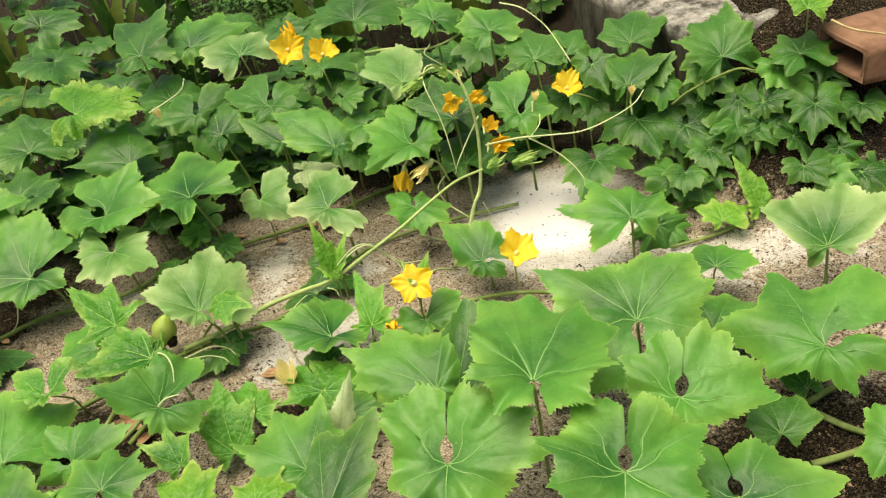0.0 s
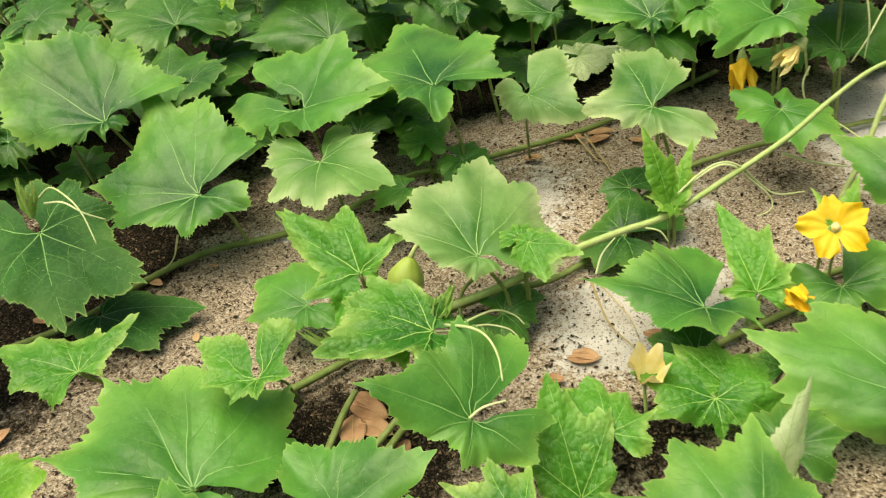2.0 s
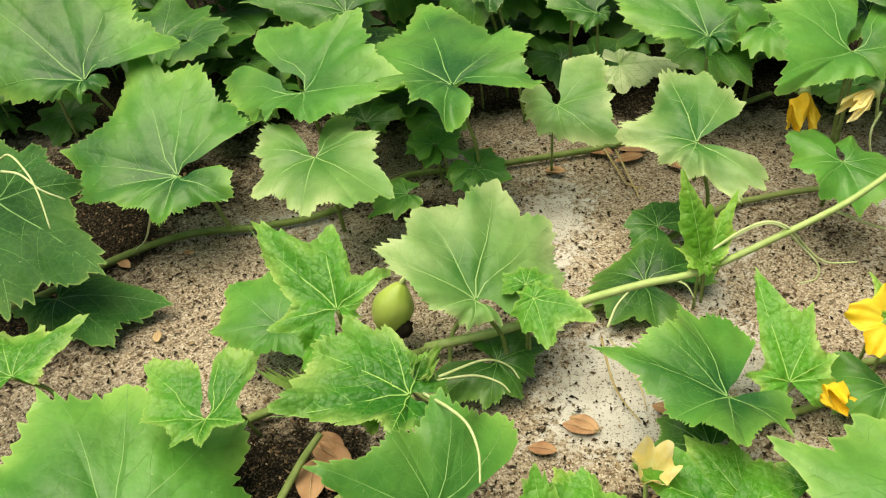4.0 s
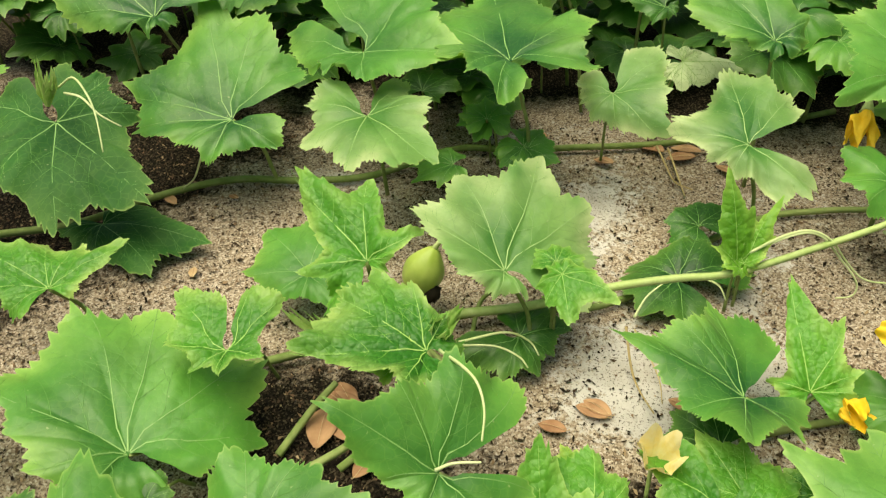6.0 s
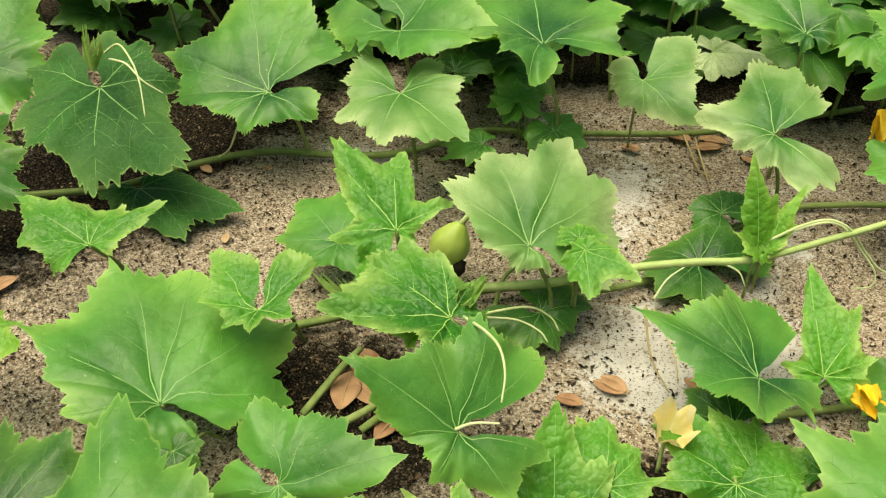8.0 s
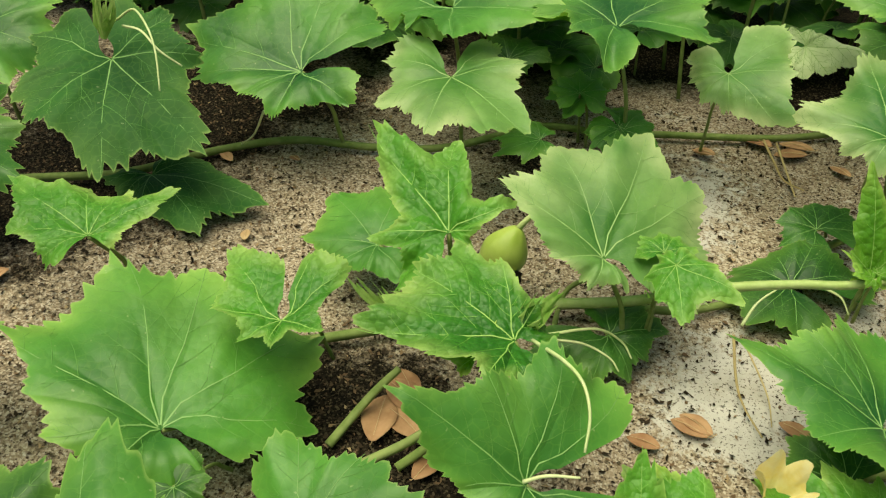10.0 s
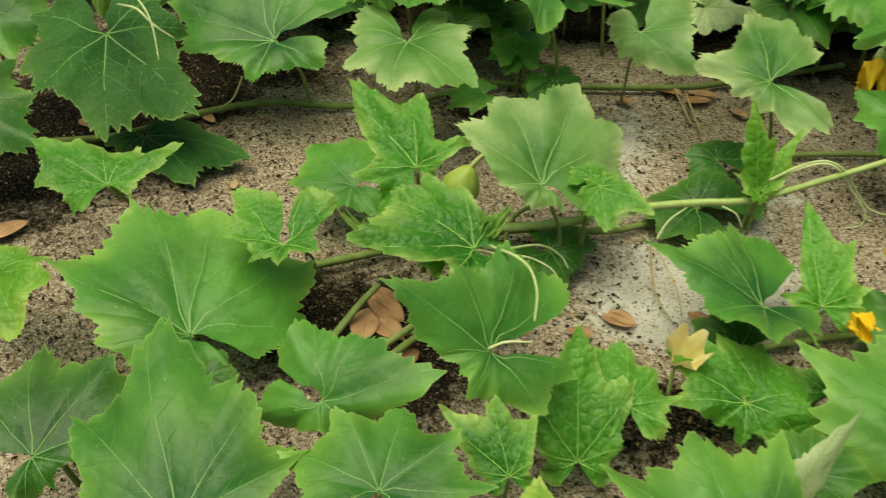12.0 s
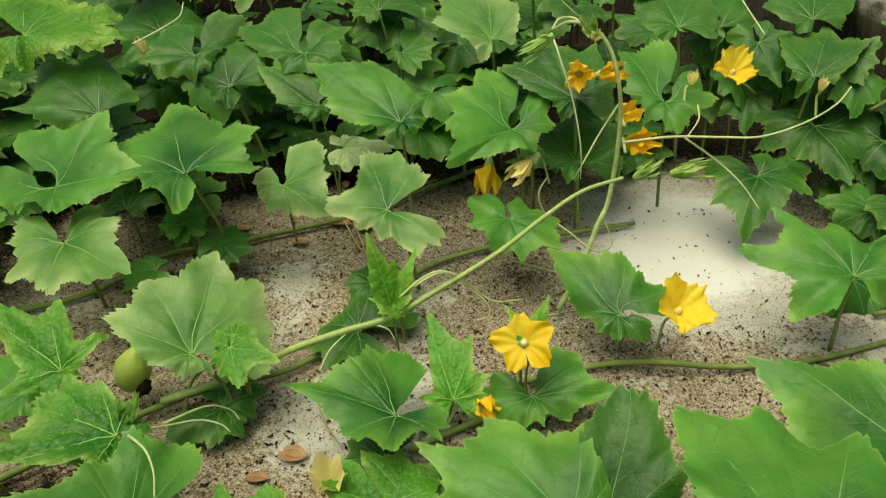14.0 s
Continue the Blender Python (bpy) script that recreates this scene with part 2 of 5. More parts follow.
def ledge_material():
    """Old weathered concrete: sides streaked dark, the top painted almost white for the daylight on it."""
    mat, nt, bsdf = material("ledge_concrete")
    coord = nt.nodes.new("ShaderNodeTexCoord").outputs["Object"]
    stretch = node(nt, "ShaderNodeMapping")
    stretch.inputs["Scale"].default_value = (1, 1, 0.25)
    nt.links.new(coord, stretch.inputs["Vector"])
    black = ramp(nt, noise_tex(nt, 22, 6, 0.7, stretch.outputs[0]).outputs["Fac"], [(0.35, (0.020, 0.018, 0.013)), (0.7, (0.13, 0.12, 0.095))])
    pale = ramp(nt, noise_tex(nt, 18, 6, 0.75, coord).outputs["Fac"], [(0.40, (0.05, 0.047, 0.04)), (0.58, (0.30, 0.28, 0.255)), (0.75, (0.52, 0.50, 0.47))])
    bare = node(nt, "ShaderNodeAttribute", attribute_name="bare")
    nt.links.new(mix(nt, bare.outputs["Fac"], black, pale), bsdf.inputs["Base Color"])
    bsdf.inputs["Roughness"].default_value = 0.92
    bsdf.inputs["Specular IOR Level"].default_value = 0.06
    bump(nt, bsdf, noise_tex(nt, 60, 6, 0.7, coord).outputs["Fac"], 0.7, 0.006)
    return mat


LEDGE = ledge_material()
GROUND = ground_material()
CRUMB = crumb_material()


# ---- building helpers ----
def part(name, bm, mat, parent=None, label=""):
    """Links a bmesh as one smooth mesh object, under a thing or a part."""
    me = bpy.data.meshes.new(name)
    bm.to_mesh(me)
    bm.free()
    return meshed(name, me, mat, parent, label)


def meshed(name, me, mat, parent=None, label=""):
    if not me.materials:
        me.materials.append(mat)
    me.shade_smooth()
    ob = new(name, me)
    ob.parent = parent
    if label:
        tagged(ob, label)
    return ob


def from_lists(name, verts, faces, rim=None):
    me = bpy.data.meshes.new(name)
    me.from_pydata(verts, [], faces)
    if rim is not None:
        me.attributes.new("rim", "FLOAT", "POINT").data.foreach_set("value", rim)
    return me


def spline(points, steps=6):
    """Catmull-Rom through the points."""
    p = [Vector(q) for q in points]
    p = [2 * p[0] - p[1], *p, 2 * p[-1] - p[-2]]
    out = []
    for a, b, c, d in zip(p, p[1:], p[2:], p[3:]):
        for k in range(steps):
            t = k / steps
            out.append(0.5 * (2 * b + (c - a) * t + (2 * a - 5 * b + 4 * c - d) * t * t + (3 * b - a - 3 * c + d) * t**3))
    return [*out, p[-2]]


def tube(points, r0, r1, sides=7, steps=5, ridged=0.0, smooth=True):
    """A tapered tube along the points; returns vertices and faces."""
    line = spline(points, steps) if smooth else [Vector(q) for q in points]
    verts, faces, side = [], [], None
    for i, c in enumerate(line):
        ahead = (line[min(i + 1, len(line) - 1)] - line[max(i - 1, 0)]).normalized()
        if side is None:
            side = ahead.orthogonal().normalized()
        side = (side - ahead * side.dot(ahead)).normalized()
        other = ahead.cross(side)
        r = r0 + (r1 - r0) * i / (len(line) - 1)
        for k in range(sides):
            a = 2 * math.pi * k / sides
            rr = r * (1 + ridged * (-1) ** k)
            verts.append(c + rr * (math.cos(a) * side + math.sin(a) * other))
    for i in range(len(line) - 1):
        for k in range(sides):
            a, b = i * sides + k, i * sides + (k + 1) % sides
            faces.append((a, b, b + sides, a + sides))
    faces.append(tuple(reversed(range(sides))))
    faces.append(tuple(range((len(line) - 1) * sides, len(line) * sides)))
    return verts, faces


def rod(name, points, r0, r1, mat, parent, label="", sides=7, steps=5, ridged=0.0):
    return meshed(name, from_lists(name, *tube(points, r0, r1, sides, steps, ridged)), mat, parent, label)


def step(a, b, x):
    t = min(1.0, max(0.0, (x - a) / (b - a)))
    return t * t * (3 - 2 * t)


def ground_height(x, y):
    """Flat cement, with an earth bank against the slab at the back."""
    bank = 0.27 * step(0.55, 0.9, x) * step(1.7, 2.2, y) + 0.10 * step(0.78, 0.92, x) * step(2.12, 2.32, y)
    hollow = -0.10 * step(2.5, 3.2, y) * (1 - step(0.2, 0.7, x))
    return bank + hollow + 0.006 * noise.noise((x * 5, y * 5, 0)) + 0.02 * (bank > 0.01) * noise.noise((x * 14, y * 14, 3))


# ---- the parts of a gourd vine ----
LOBE_AT = (0, 45, -45, 90, -90, 138, -138)


def leaf(vine, x, y, z, heading, rise, lean, lobes, look_of="", foot=None, seed=None, count=290, slit=None, notch=None, at=None, lift=None):
    """A palmate leaf. x, y, z: where the stalk meets the blade; heading: the tip's way, clockwise from +y; rise: the tip up;
    lean: its left side up; lobes: lengths in cm of the middle lobe, then left and right of each pair to the base; foot: the stalk's lower end; at: the lobes' angles; lift: the lobe tips' heights over the leaf's plane, in cm."""
    at = at or LOBE_AT
    rng = random.Random(seed if seed is not None else int(abs(x * 7919 + y * 104729 + z * 1299709) * 10))
    young = look_of in ("lime", "crinkle", "pale")
    size = sum(lobes) / len(lobes) / 100
    tips = sorted(zip(at, [v / 100 for v in lobes]))
    tips = [(-180, 0.74 * tips[0][1]), (tips[0][0] / 2 - 93, 0.92 * tips[0][1]), *tips, (tips[-1][0] / 2 + 93, 0.92 * tips[-1][1]), (180, 0.74 * tips[-1][1])]
    rings = (0, 0.06, 0.14, 0.24, 0.36, 0.5, 0.64, 0.78, 0.88, 0.95, 1.0) if count < 150 else (0, 0.04, 0.09, 0.15, 0.22, 0.30, 0.38, 0.47, 0.56, 0.65, 0.74, 0.82, 0.89, 0.95, 1.0)
    notch = notch or rng.uniform(0.14, 0.24) + (0.03 if young else 0)
    wave, phase, teeth = rng.uniform(0.03, 0.06), rng.uniform(0, 6.3), rng.randint(74, 88) if count > 350 else rng.randint(60, 72) if count > 150 else 34
    fold, cup, hole = rng.uniform(0.0, 0.14), rng.uniform(0.26, 0.40), rng.uniform(0.10, 0.15)
    own = lift is not None
    if own:
        fold, wave = 0.5 * fold, 0.8 * wave
    heights = sorted(zip(at, lift)) if own else []
    slit = rng.uniform(3, 9) if slit is None else slit

    def reach(deg):
        for (a, ra), (b, rb) in zip(tips, tips[1:]):
            if a <= deg <= b:
                s = (deg - a) / (b - a)
                deep = notch * min(1.5 if own else 1.6, (b - a) / 45) if b - a > 15 and abs(a + b) < 300 else 0.0
                return (ra + (rb - ra) * s) * (1 - deep * math.sin(math.pi * s) ** 0.9)
        return tips[0][1]

    def opening(f):
        """Half the angle of the gap at the base: an oval hole at the stalk, then a slit that the basal lobes nearly close."""
        if f >= 0.36:
            return slit
        return max(slit, math.degrees(math.atan2(hole * math.sqrt(max(0, 1 - ((f - 0.18) / 0.18) ** 2)), max(f, 0.02))))

    def raised(deg):
        """The height that the lobes' tips give the margin at an angle."""
        if deg <= heights[0][0] or deg >= heights[-1][0]:
            return 0.01 * heights[0 if deg <= heights[0][0] else -1][1]
        for (a, ha), (b, hb) in zip(heights, heights[1:]):
            if a <= deg <= b:
                return 0.01 * (ha + (hb - ha) * step(a, b, deg)) if b > a else 0.01 * ha

    def surface(deg, r):
        """Height over the leaf's plane, at an angle and distance from the stalk."""
        rho = min(1.1, r / reach(max(-180, min(180, deg))))
        px, py = -r * math.sin(radians(deg)), r * math.cos(radians(deg))
        near = min(abs((deg - a + 180) % 360 - 180) for a in at) / 23
        h = size * cup * rho * (1 - rho) + raised(deg) * rho**1.5 if own else size * (cup * rho - (cup + 0.09) * rho * rho)
        h += size * (0.05 if own else 0.045) * rho * min(1, near) ** 0.6 * (1 - 0.8 * step(95, 140, abs(deg))) * (1.3 if young else 1)
        h += fold * 0.5 * abs(px) * rho
        h += size * wave * rho**3 * (math.sin(9 * radians(deg) + phase) + 0.35 * math.sin(16 * radians(deg) + 3 * phase))
        h += size * (0.16 if own else 0.26) * rho * rho * noise.noise((1.1 * math.cos(radians(deg)) + phase, 1.1 * math.sin(radians(deg)), phase))
        h += size * 0.05 * rho * noise.noise((px * 16 + phase, py * 16, 1.3)) + size * 0.022 * rho * noise.noise((px * 45 + phase, py * 45, 4.7))
        if young:
            h += size * 0.07 * rho * noise.noise((px * 55 + phase, py * 55, 2.1))
        return Vector((px, py, h))

    verts, faces, rim = [Vector((0, 0, 0))], [], [0.0]
    angles = [-180 + 360 * k / (count - 1) for k in range(count)]
    points = rng.randint(15, 20)
    bite = [rng.uniform(0.1, 1.0) ** 1.2 * 1.5 for _ in range(teeth + 1)]
    edge = []
    for k, deg in enumerate(angles):
        tooth = max(0.0, min(teeth - 0.01, (k + 6.0 * noise.noise((k * 0.07, phase, 4))) * teeth / count))
        saw = ((tooth % 1.0) / 0.65 if tooth % 1.0 < 0.65 else (1 - tooth % 1.0) / 0.35) ** 1.3
        wide = (deg + 180) / 360 * points
        peak = (1 - abs(2 * (wide % 1.0) - 1)) ** 1.4
        edge.append(reach(deg) * (1 + 0.075 * bite[int(tooth)] * (saw - 0.55) + (0.085 if own else 0.10) * bite[int(wide) % teeth] * (peak - 0.42) + 0.05 * noise.noise((deg * 0.05, phase, 8)) + rng.uniform(-0.005, 0.005)))
    for f in rings[1:]:
        gap = opening(f)
        for deg, r in zip(angles, edge):
            full = reach(deg)
            verts.append(surface(deg * (1 - gap / 180), full * f + (r - full) * f**6))
            rim.append(f)
    for k in range(count - 1):
        faces.append((0, k + 2, k + 1))
    for i in range(len(rings) - 2):
        a, b = 1 + i * count, 1 + (i + 1) * count
        for k in range(count - 1):
            faces.append((a + k, a + k + 1, b + k + 1, b + k))
    me = from_lists("leaf", verts, faces, rim)
    me.flip_normals()
    blade = meshed("leaf", me, LEAF[look_of], vine)
    turn = Matrix.Rotation(radians(-heading), 4, "Z") @ Matrix.Rotation(radians(rise), 4, "X") @ Matrix.Rotation(radians(lean), 4, "Y")
    blade.matrix_basis = Matrix.Translation((x, y, z)) @ turn
    # raised veins
    vv, vf, vp = [], [], []

    def place(deg, r):
        f = r / reach(max(-180, min(180, deg)))
        return surface(deg * (1 - opening(f) / 180), r)

    def vein(line, w0, w1, pale=0.0):
        base = len(vv)
        for i, (deg, r) in enumerate(line):
            d2, r2 = line[min(i + 1, len(line) - 1)]
            d1, r1 = line[max(i - 1, 0)]
            along = Vector((-r2 * math.sin(radians(d2)) + r1 * math.sin(radians(d1)), r2 * math.cos(radians(d2)) - r1 * math.cos(radians(d1)), 0)).normalized()
            across = Vector((-along.y, along.x, 0)) * (w0 + (w1 - w0) * i / (len(line) - 1))
            c = place(deg, r)
            vp.extend((pale * (1 - 0.65 * i / (len(line) - 1)),) * 3)
            ridge = Vector((0, 0, 0.0005 + 0.35 * across.length))
            vv.extend((c - across + Vector((0, 0, 0.0003)), c + ridge, c + across + Vector((0, 0, 0.0003))))
            if i:
                n = base + 3 * i
                vf.extend(((n - 3, n - 2, n + 1, n), (n - 2, n - 1, n + 2, n + 1)))

    def sprig(r, deg, way, s, length, width, more):
        """A side vein that bends towards the lobe's tip and forks on its outer side."""
        px, py, line = -r * math.sin(radians(deg)), r * math.cos(radians(deg)), []
        for k in range(6):
            d, q = math.degrees(math.atan2(-px, py)), math.hypot(px, py)
            if abs(d) > 168 or q > 0.95 * reach(d):
                break
            line.append((d, q))
            if more and k == 3 - rng.randint(0, 1):
                sprig(q, d, way + s * radians(rng.uniform(30, 48)), s, 0.5 * length, 0.6 * width, more - 1 if young else 0)
            px, py, way = px - length / 5 * math.sin(way), py + length / 5 * math.cos(way), way - s * radians(5)
        if len(line) > 1:
            vein(line, width, 0.00007)

    close = count > 150
    ribs = []
    for a in sorted(at, key=reach, reverse=True):
        if all(abs(a - b) > 26 for b in ribs):
            ribs.append(a)
    for a in ribs:
        full = reach(a)
        bend = rng.uniform(-7, 7)
        main = [(a + bend * math.sin(2.6 * f), f * 0.95 * full) for f in (0.02, 0.15, 0.3, 0.45, 0.6, 0.75, 0.88, 1)]
        vein(main, (0.0047 if own else 0.0034) * size + 0.0002, 0.0002, 1.0)
        for f in (0.24, 0.42, 0.58, 0.74, 0.88) if young and close else (0.30, 0.50, 0.70, 0.86) if close else (0.3, 0.55, 0.76):
            for s in (-1, 1):
                g = f + rng.uniform(-0.05, 0.05)
                way = radians(a + bend * math.sin(2.6 * g) + s * rng.uniform(44, 58))
                sprig(g * 0.95 * full, a + bend * math.sin(2.6 * g), way, s, full * rng.uniform(0.42, 0.62) * (1.08 - 0.8 * g), (0.0022 if young else 0.0019) * size + 0.0001, 2 if close else 0)
    meshed("venation", from_lists("venation", vv, vf, vp), VEIN_YOUNG if young else VEIN_PALE if look_of == "sage" else VEIN, blade)
    # the hairy stalk, from the runner up to the blade
    if foot is None:
        back = Vector((-math.sin(radians(heading)), -math.cos(radians(heading)), 0))
        foot = Vector((x, y, 0)) + back * (0.08 * z + 0.01) + Vector((rng.uniform(-0.02, 0.02), rng.uniform(0.02, 0.07), 0))
        foot.z = max(0.008, ground_height(foot.x, foot.y)) if z < 0.5 else 0.1
    inverse = blade.matrix_basis.inverted()
    low, high = Vector(foot), Vector((x, y, z))
    middle = low.lerp(high, 0.5) + Vector((low - high).to_2d().to_3d()) * 0.22
    stalk = [inverse @ q for q in (low, low.lerp(middle, 0.55), middle, middle.lerp(high, 0.6), high + blade.matrix_basis.to_3x3() @ Vector((0, 0, -0.001)))]
    rod("petiole", stalk, 0.0036 if size > 0.08 else 0.0024, 0.0025 if size > 0.08 else 0.0016, RUNNER, blade, sides=6, steps=3)
    return blade


def petal(name, length, width, cup, mat, parent, turn, rng, frill=0.1, spread=1.0):
    """One broad, crumpled petal that bends outward from its base, with a ruffled, round edge."""
    verts, faces, nu, nv = [], [], 11, 13
    p1, p2 = rng.uniform(0, 6), rng.uniform(0, 6)
    for i in range(nu):
        u = i / (nu - 1)
        wide = width * (0.2 + 0.8 * math.sin(min(1.0, u * 1.2) * math.pi * 0.55)) * (1 - 0.28 * step(0.7, 1.0, u))
        for j in range(nv):
            v = 2 * j / (nv - 1) - 1
            r = 0.004 + spread * length * u * (1 - 0.26 * abs(v) ** 2.5 * u + 0.05 * math.sin(7 * v + p2) * u)
            h = length * (cup * u - 0.34 * u * u) + 0.22 * abs(v) ** 2 * wide * (1 - u * 0.4)
            h += frill * length * u * u * (math.sin(3.1 * v + p1 + 2 * u) * 0.6 + 0.45 * math.sin(8 * v + p2)) + 0.03 * length * math.cos(9 * v) * u
            verts.append((wide * v + 0.04 * length * u * math.sin(4 * u + p1), r, h))
    for i in range(nu - 1):
        for j in range(nv - 1):
            a = i * nv + j
            faces.append((a, a + 1, a + nv + 1, a + nv))
    ob = meshed(name, from_lists(name, verts, faces), mat, parent)
    ob.matrix_basis = Matrix.Rotation(turn, 4, "Z")
    return ob


def corolla(length, radius, flare, crumple, mat, parent, rng, label):
    """A fused, crumpled corolla: a ragged five-lobed tube."""
    verts, faces, nu, nv, p = [], [], 12, 55, rng.uniform(0, 9)
    for i in range(nu):
        u = i / (nu - 1)
        for j in range(nv):
            a = 2 * math.pi * j / nv
            ca, sa = math.cos(a), math.sin(a)
            lobe = abs(math.cos(2.5 * a + p))
            top = length * (0.45 + 0.55 * lobe**1.4 + 0.14 * noise.noise((3.5 * ca + p, 3.5 * sa, 1)))
            r = radius * (0.22 + 0.78 * u**0.8 + flare * u**3 * lobe + crumple * u * noise.noise((1.6 * ca + p, 1.6 * sa, 1.5 * u)) + 0.5 * crumple * u * noise.noise((5 * ca, 5 * sa + p, 3 * u)))
            verts.append((r * ca, r * sa, top * u))
    for i in range(nu - 1):
        for j in range(nv):
            k = i * nv + j
            n = i * nv + (j + 1) % nv
            faces.append((k, n, n + nv, k + nv))
    return meshed("corolla", from_lists("corolla", verts, faces), mat, parent, label)


def flower(vine, x, y, z, aim, size=0.085, kind="open", stalk=None, turn=0.0, label=""):
    """A gourd flower: five petals round a stamen on a green calyx; kind: open, cupped, wilted or closed."""
    rng = random.Random(int(abs(x * 5171 + y * 911) * 100))
    mats = {"open": PETAL, "cupped": PETAL, "wilted": PETAL_OLD, "closed": PETAL_CREAM, "cream": PETAL_CREAM}
    head = new("flower")
    head.parent = vine
    m = Matrix.Translation((x, y, z)) @ Vector(aim).to_track_quat("Z", "Y").to_matrix().to_4x4() @ Matrix.Rotation(radians(turn), 4, "Z")
    head.matrix_basis = m
    if label:
        tagged(head, label)
    cup = {"open": 0.5, "cupped": 0.95, "wilted": 1.1, "closed": 1.3, "cream": 1.5}[kind]
    wide = {"open": 0.27, "cupped": 0.27, "wilted": 0.22, "closed": 0.15, "cream": 0.3}[kind]
    length = size * {"open": 0.60, "cupped": 0.62, "wilted": 0.6, "closed": 0.42, "cream": 0.44}[kind]
    spread = {"open": 1.0, "cupped": 0.85, "wilted": 0.55, "closed": 0.22, "cream": 0.5}[kind]
    if kind in ("cream", "wilted"):
        loose = kind == "cream"
        corolla(size * (0.85 if loose else 0.7), size * (0.33 if loose else 0.26), 0.12 if loose else -0.25, 0.24 if loose else 0.7, mats[kind], head, rng,
                "crumpled cream corolla" if loose else "wilted orange-yellow corolla")
    for k in range(0 if kind in ("cream", "wilted") else 5):
        petal("petal", length * rng.uniform(0.9, 1.08), size * wide, cup * rng.uniform(0.85, 1.15), mats[kind], head, 2 * math.pi * k / 5 + rng.uniform(-0.15, 0.15), rng,
              {"open": 0.16, "cupped": 0.2, "cream": 0.24}.get(kind, 0.35), spread)
    if kind in ("open", "cupped"):
        rod("stamen", [(0, 0, 0), (0, 0, size * 0.06), (0.001, 0, size * 0.13)], size * 0.075, size * 0.05, STAMEN, head, "pale yellow stamen", 10, 3)
    rod("calyx", [(0, 0, -size * 0.18), (0, 0, -size * 0.08), (0, 0, 0.002)], size * 0.05, size * 0.11, STEM, head, "ribbed green calyx", 10, 3, 0.08)
    if stalk is not None:
        inv = m.inverted()
        low, high = Vector(stalk), m @ Vector((0, 0, -size * 0.17))
        rod("flower_stalk", [inv @ low, inv @ (low.lerp(high, 0.5) + Vector((0, 0.008, 0.012))), inv @ high], 0.0026, 0.0022, STEM, head, sides=6, steps=5)
    return head


def shoot_tip(vine, x, y, z, aim, size=0.05):
    """The furled end of a shoot: a few tiny folded leaves."""
    rng = random.Random(int(abs(x * 3331 + y * 733) * 100))
    base = new("shoot_tip")
    base.parent = vine
    base.matrix_basis = Matrix.Translation((x, y, z)) @ Vector(aim).to_track_quat("Z", "Y").to_matrix().to_4x4()
    for k in range(9):
        petal("leaflet", size * rng.uniform(0.5, 1.0), size * rng.uniform(0.10, 0.2), rng.uniform(1.0, 1.7), SHOOT, base, k * 2.4 + rng.uniform(-0.3, 0.3), rng, 0.4, rng.uniform(0.1, 0.4))
    return base


def vine_thing(label):
    return tagged(new("gourd_vine"), label, "vine", "gourd vines on the cement")


def dead_leaf(x, y, size, turn, mat=None, curl=0.25):
    """A dry oval leaf, curled along its midrib, lying on the ground."""
    rng = random.Random(int(abs(x * 4391 + y * 977) * 100))
    verts, faces, nu, nv = [], [], 11, 7
    for i in range(nu):
        u = i / (nu - 1)
        wide = 0.27 * size * math.sin(math.pi * min(1, 0.03 + u * 0.96)) ** 0.75
        for j in range(nv):
            v = 2 * j / (nv - 1) - 1
            h = curl * wide * abs(v) * 0.9 + 0.03 * size * math.sin(3 * u + 1) + 0.02 * size * noise.noise((u * 4, v * 2, x * 9))
            verts.append((wide * v, (u - 0.5) * size, h + 0.004))
    for i in range(nu - 1):
        for j in range(nv - 1):
            a = i * nv + j
            faces.append((a, a + 1, a + nv + 1, a + nv))
    ob = meshed("dead_leaf", from_lists("dead_leaf", verts, faces), mat or DEAD)
    mod = ob.modifiers.new("thickness", "SOLIDIFY")
    mod.thickness = 0.0006
    ob.matrix_basis = pose(x, y, max(0, ground_height(x, y)) + 0.004, rng.uniform(-6, 6), rng.uniform(-6, 6), turn)
    tagged(ob, "curled dry brown leaf lying on the littered cement" if mat is None else "pale tan dry leaf lying on the cement", "dead leaf", "dead leaves on the ground")
    stem_end = Vector((0, -0.5 * size, 0.005))
    rod("midrib", [stem_end + Vector((0, -0.12 * size, 0.004)), stem_end, Vector((0, 0, 0.006 + 0.05 * size)), Vector((0, 0.4 * size, 0.006))], 0.0006, 0.0003, DEAD_PALE, ob, sides=5, steps=3)
    return ob


# ---- ground ----
def steps_between(low, high, near_low, near_high, fine, coarse):
    out, v = [], low
    while v < high:
        out.append(v)
        v += fine if near_low <= v < near_high else coarse
    return [*out, high]


def litter_and_shade(x, y):
    """How thick the litter lies: open pale patches and dark drifts, with leaf gaps darkened for their shade."""
    d = 0.16 * noise.noise((x * 3.1, y * 3.1, 7)) + 0.24 + 0.12 * noise.noise((x * 9, y * 9, 2))
    for px, py, rx, ry, k in BARE:
        d += k * math.exp(-(((x - px) / rx) ** 2 + ((y - py) / ry) ** 2))
    # the term beyond y 2.2 blackens the ground for the shade under the thicket
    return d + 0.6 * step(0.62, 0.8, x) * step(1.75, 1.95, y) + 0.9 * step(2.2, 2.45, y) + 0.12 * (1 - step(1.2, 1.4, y))


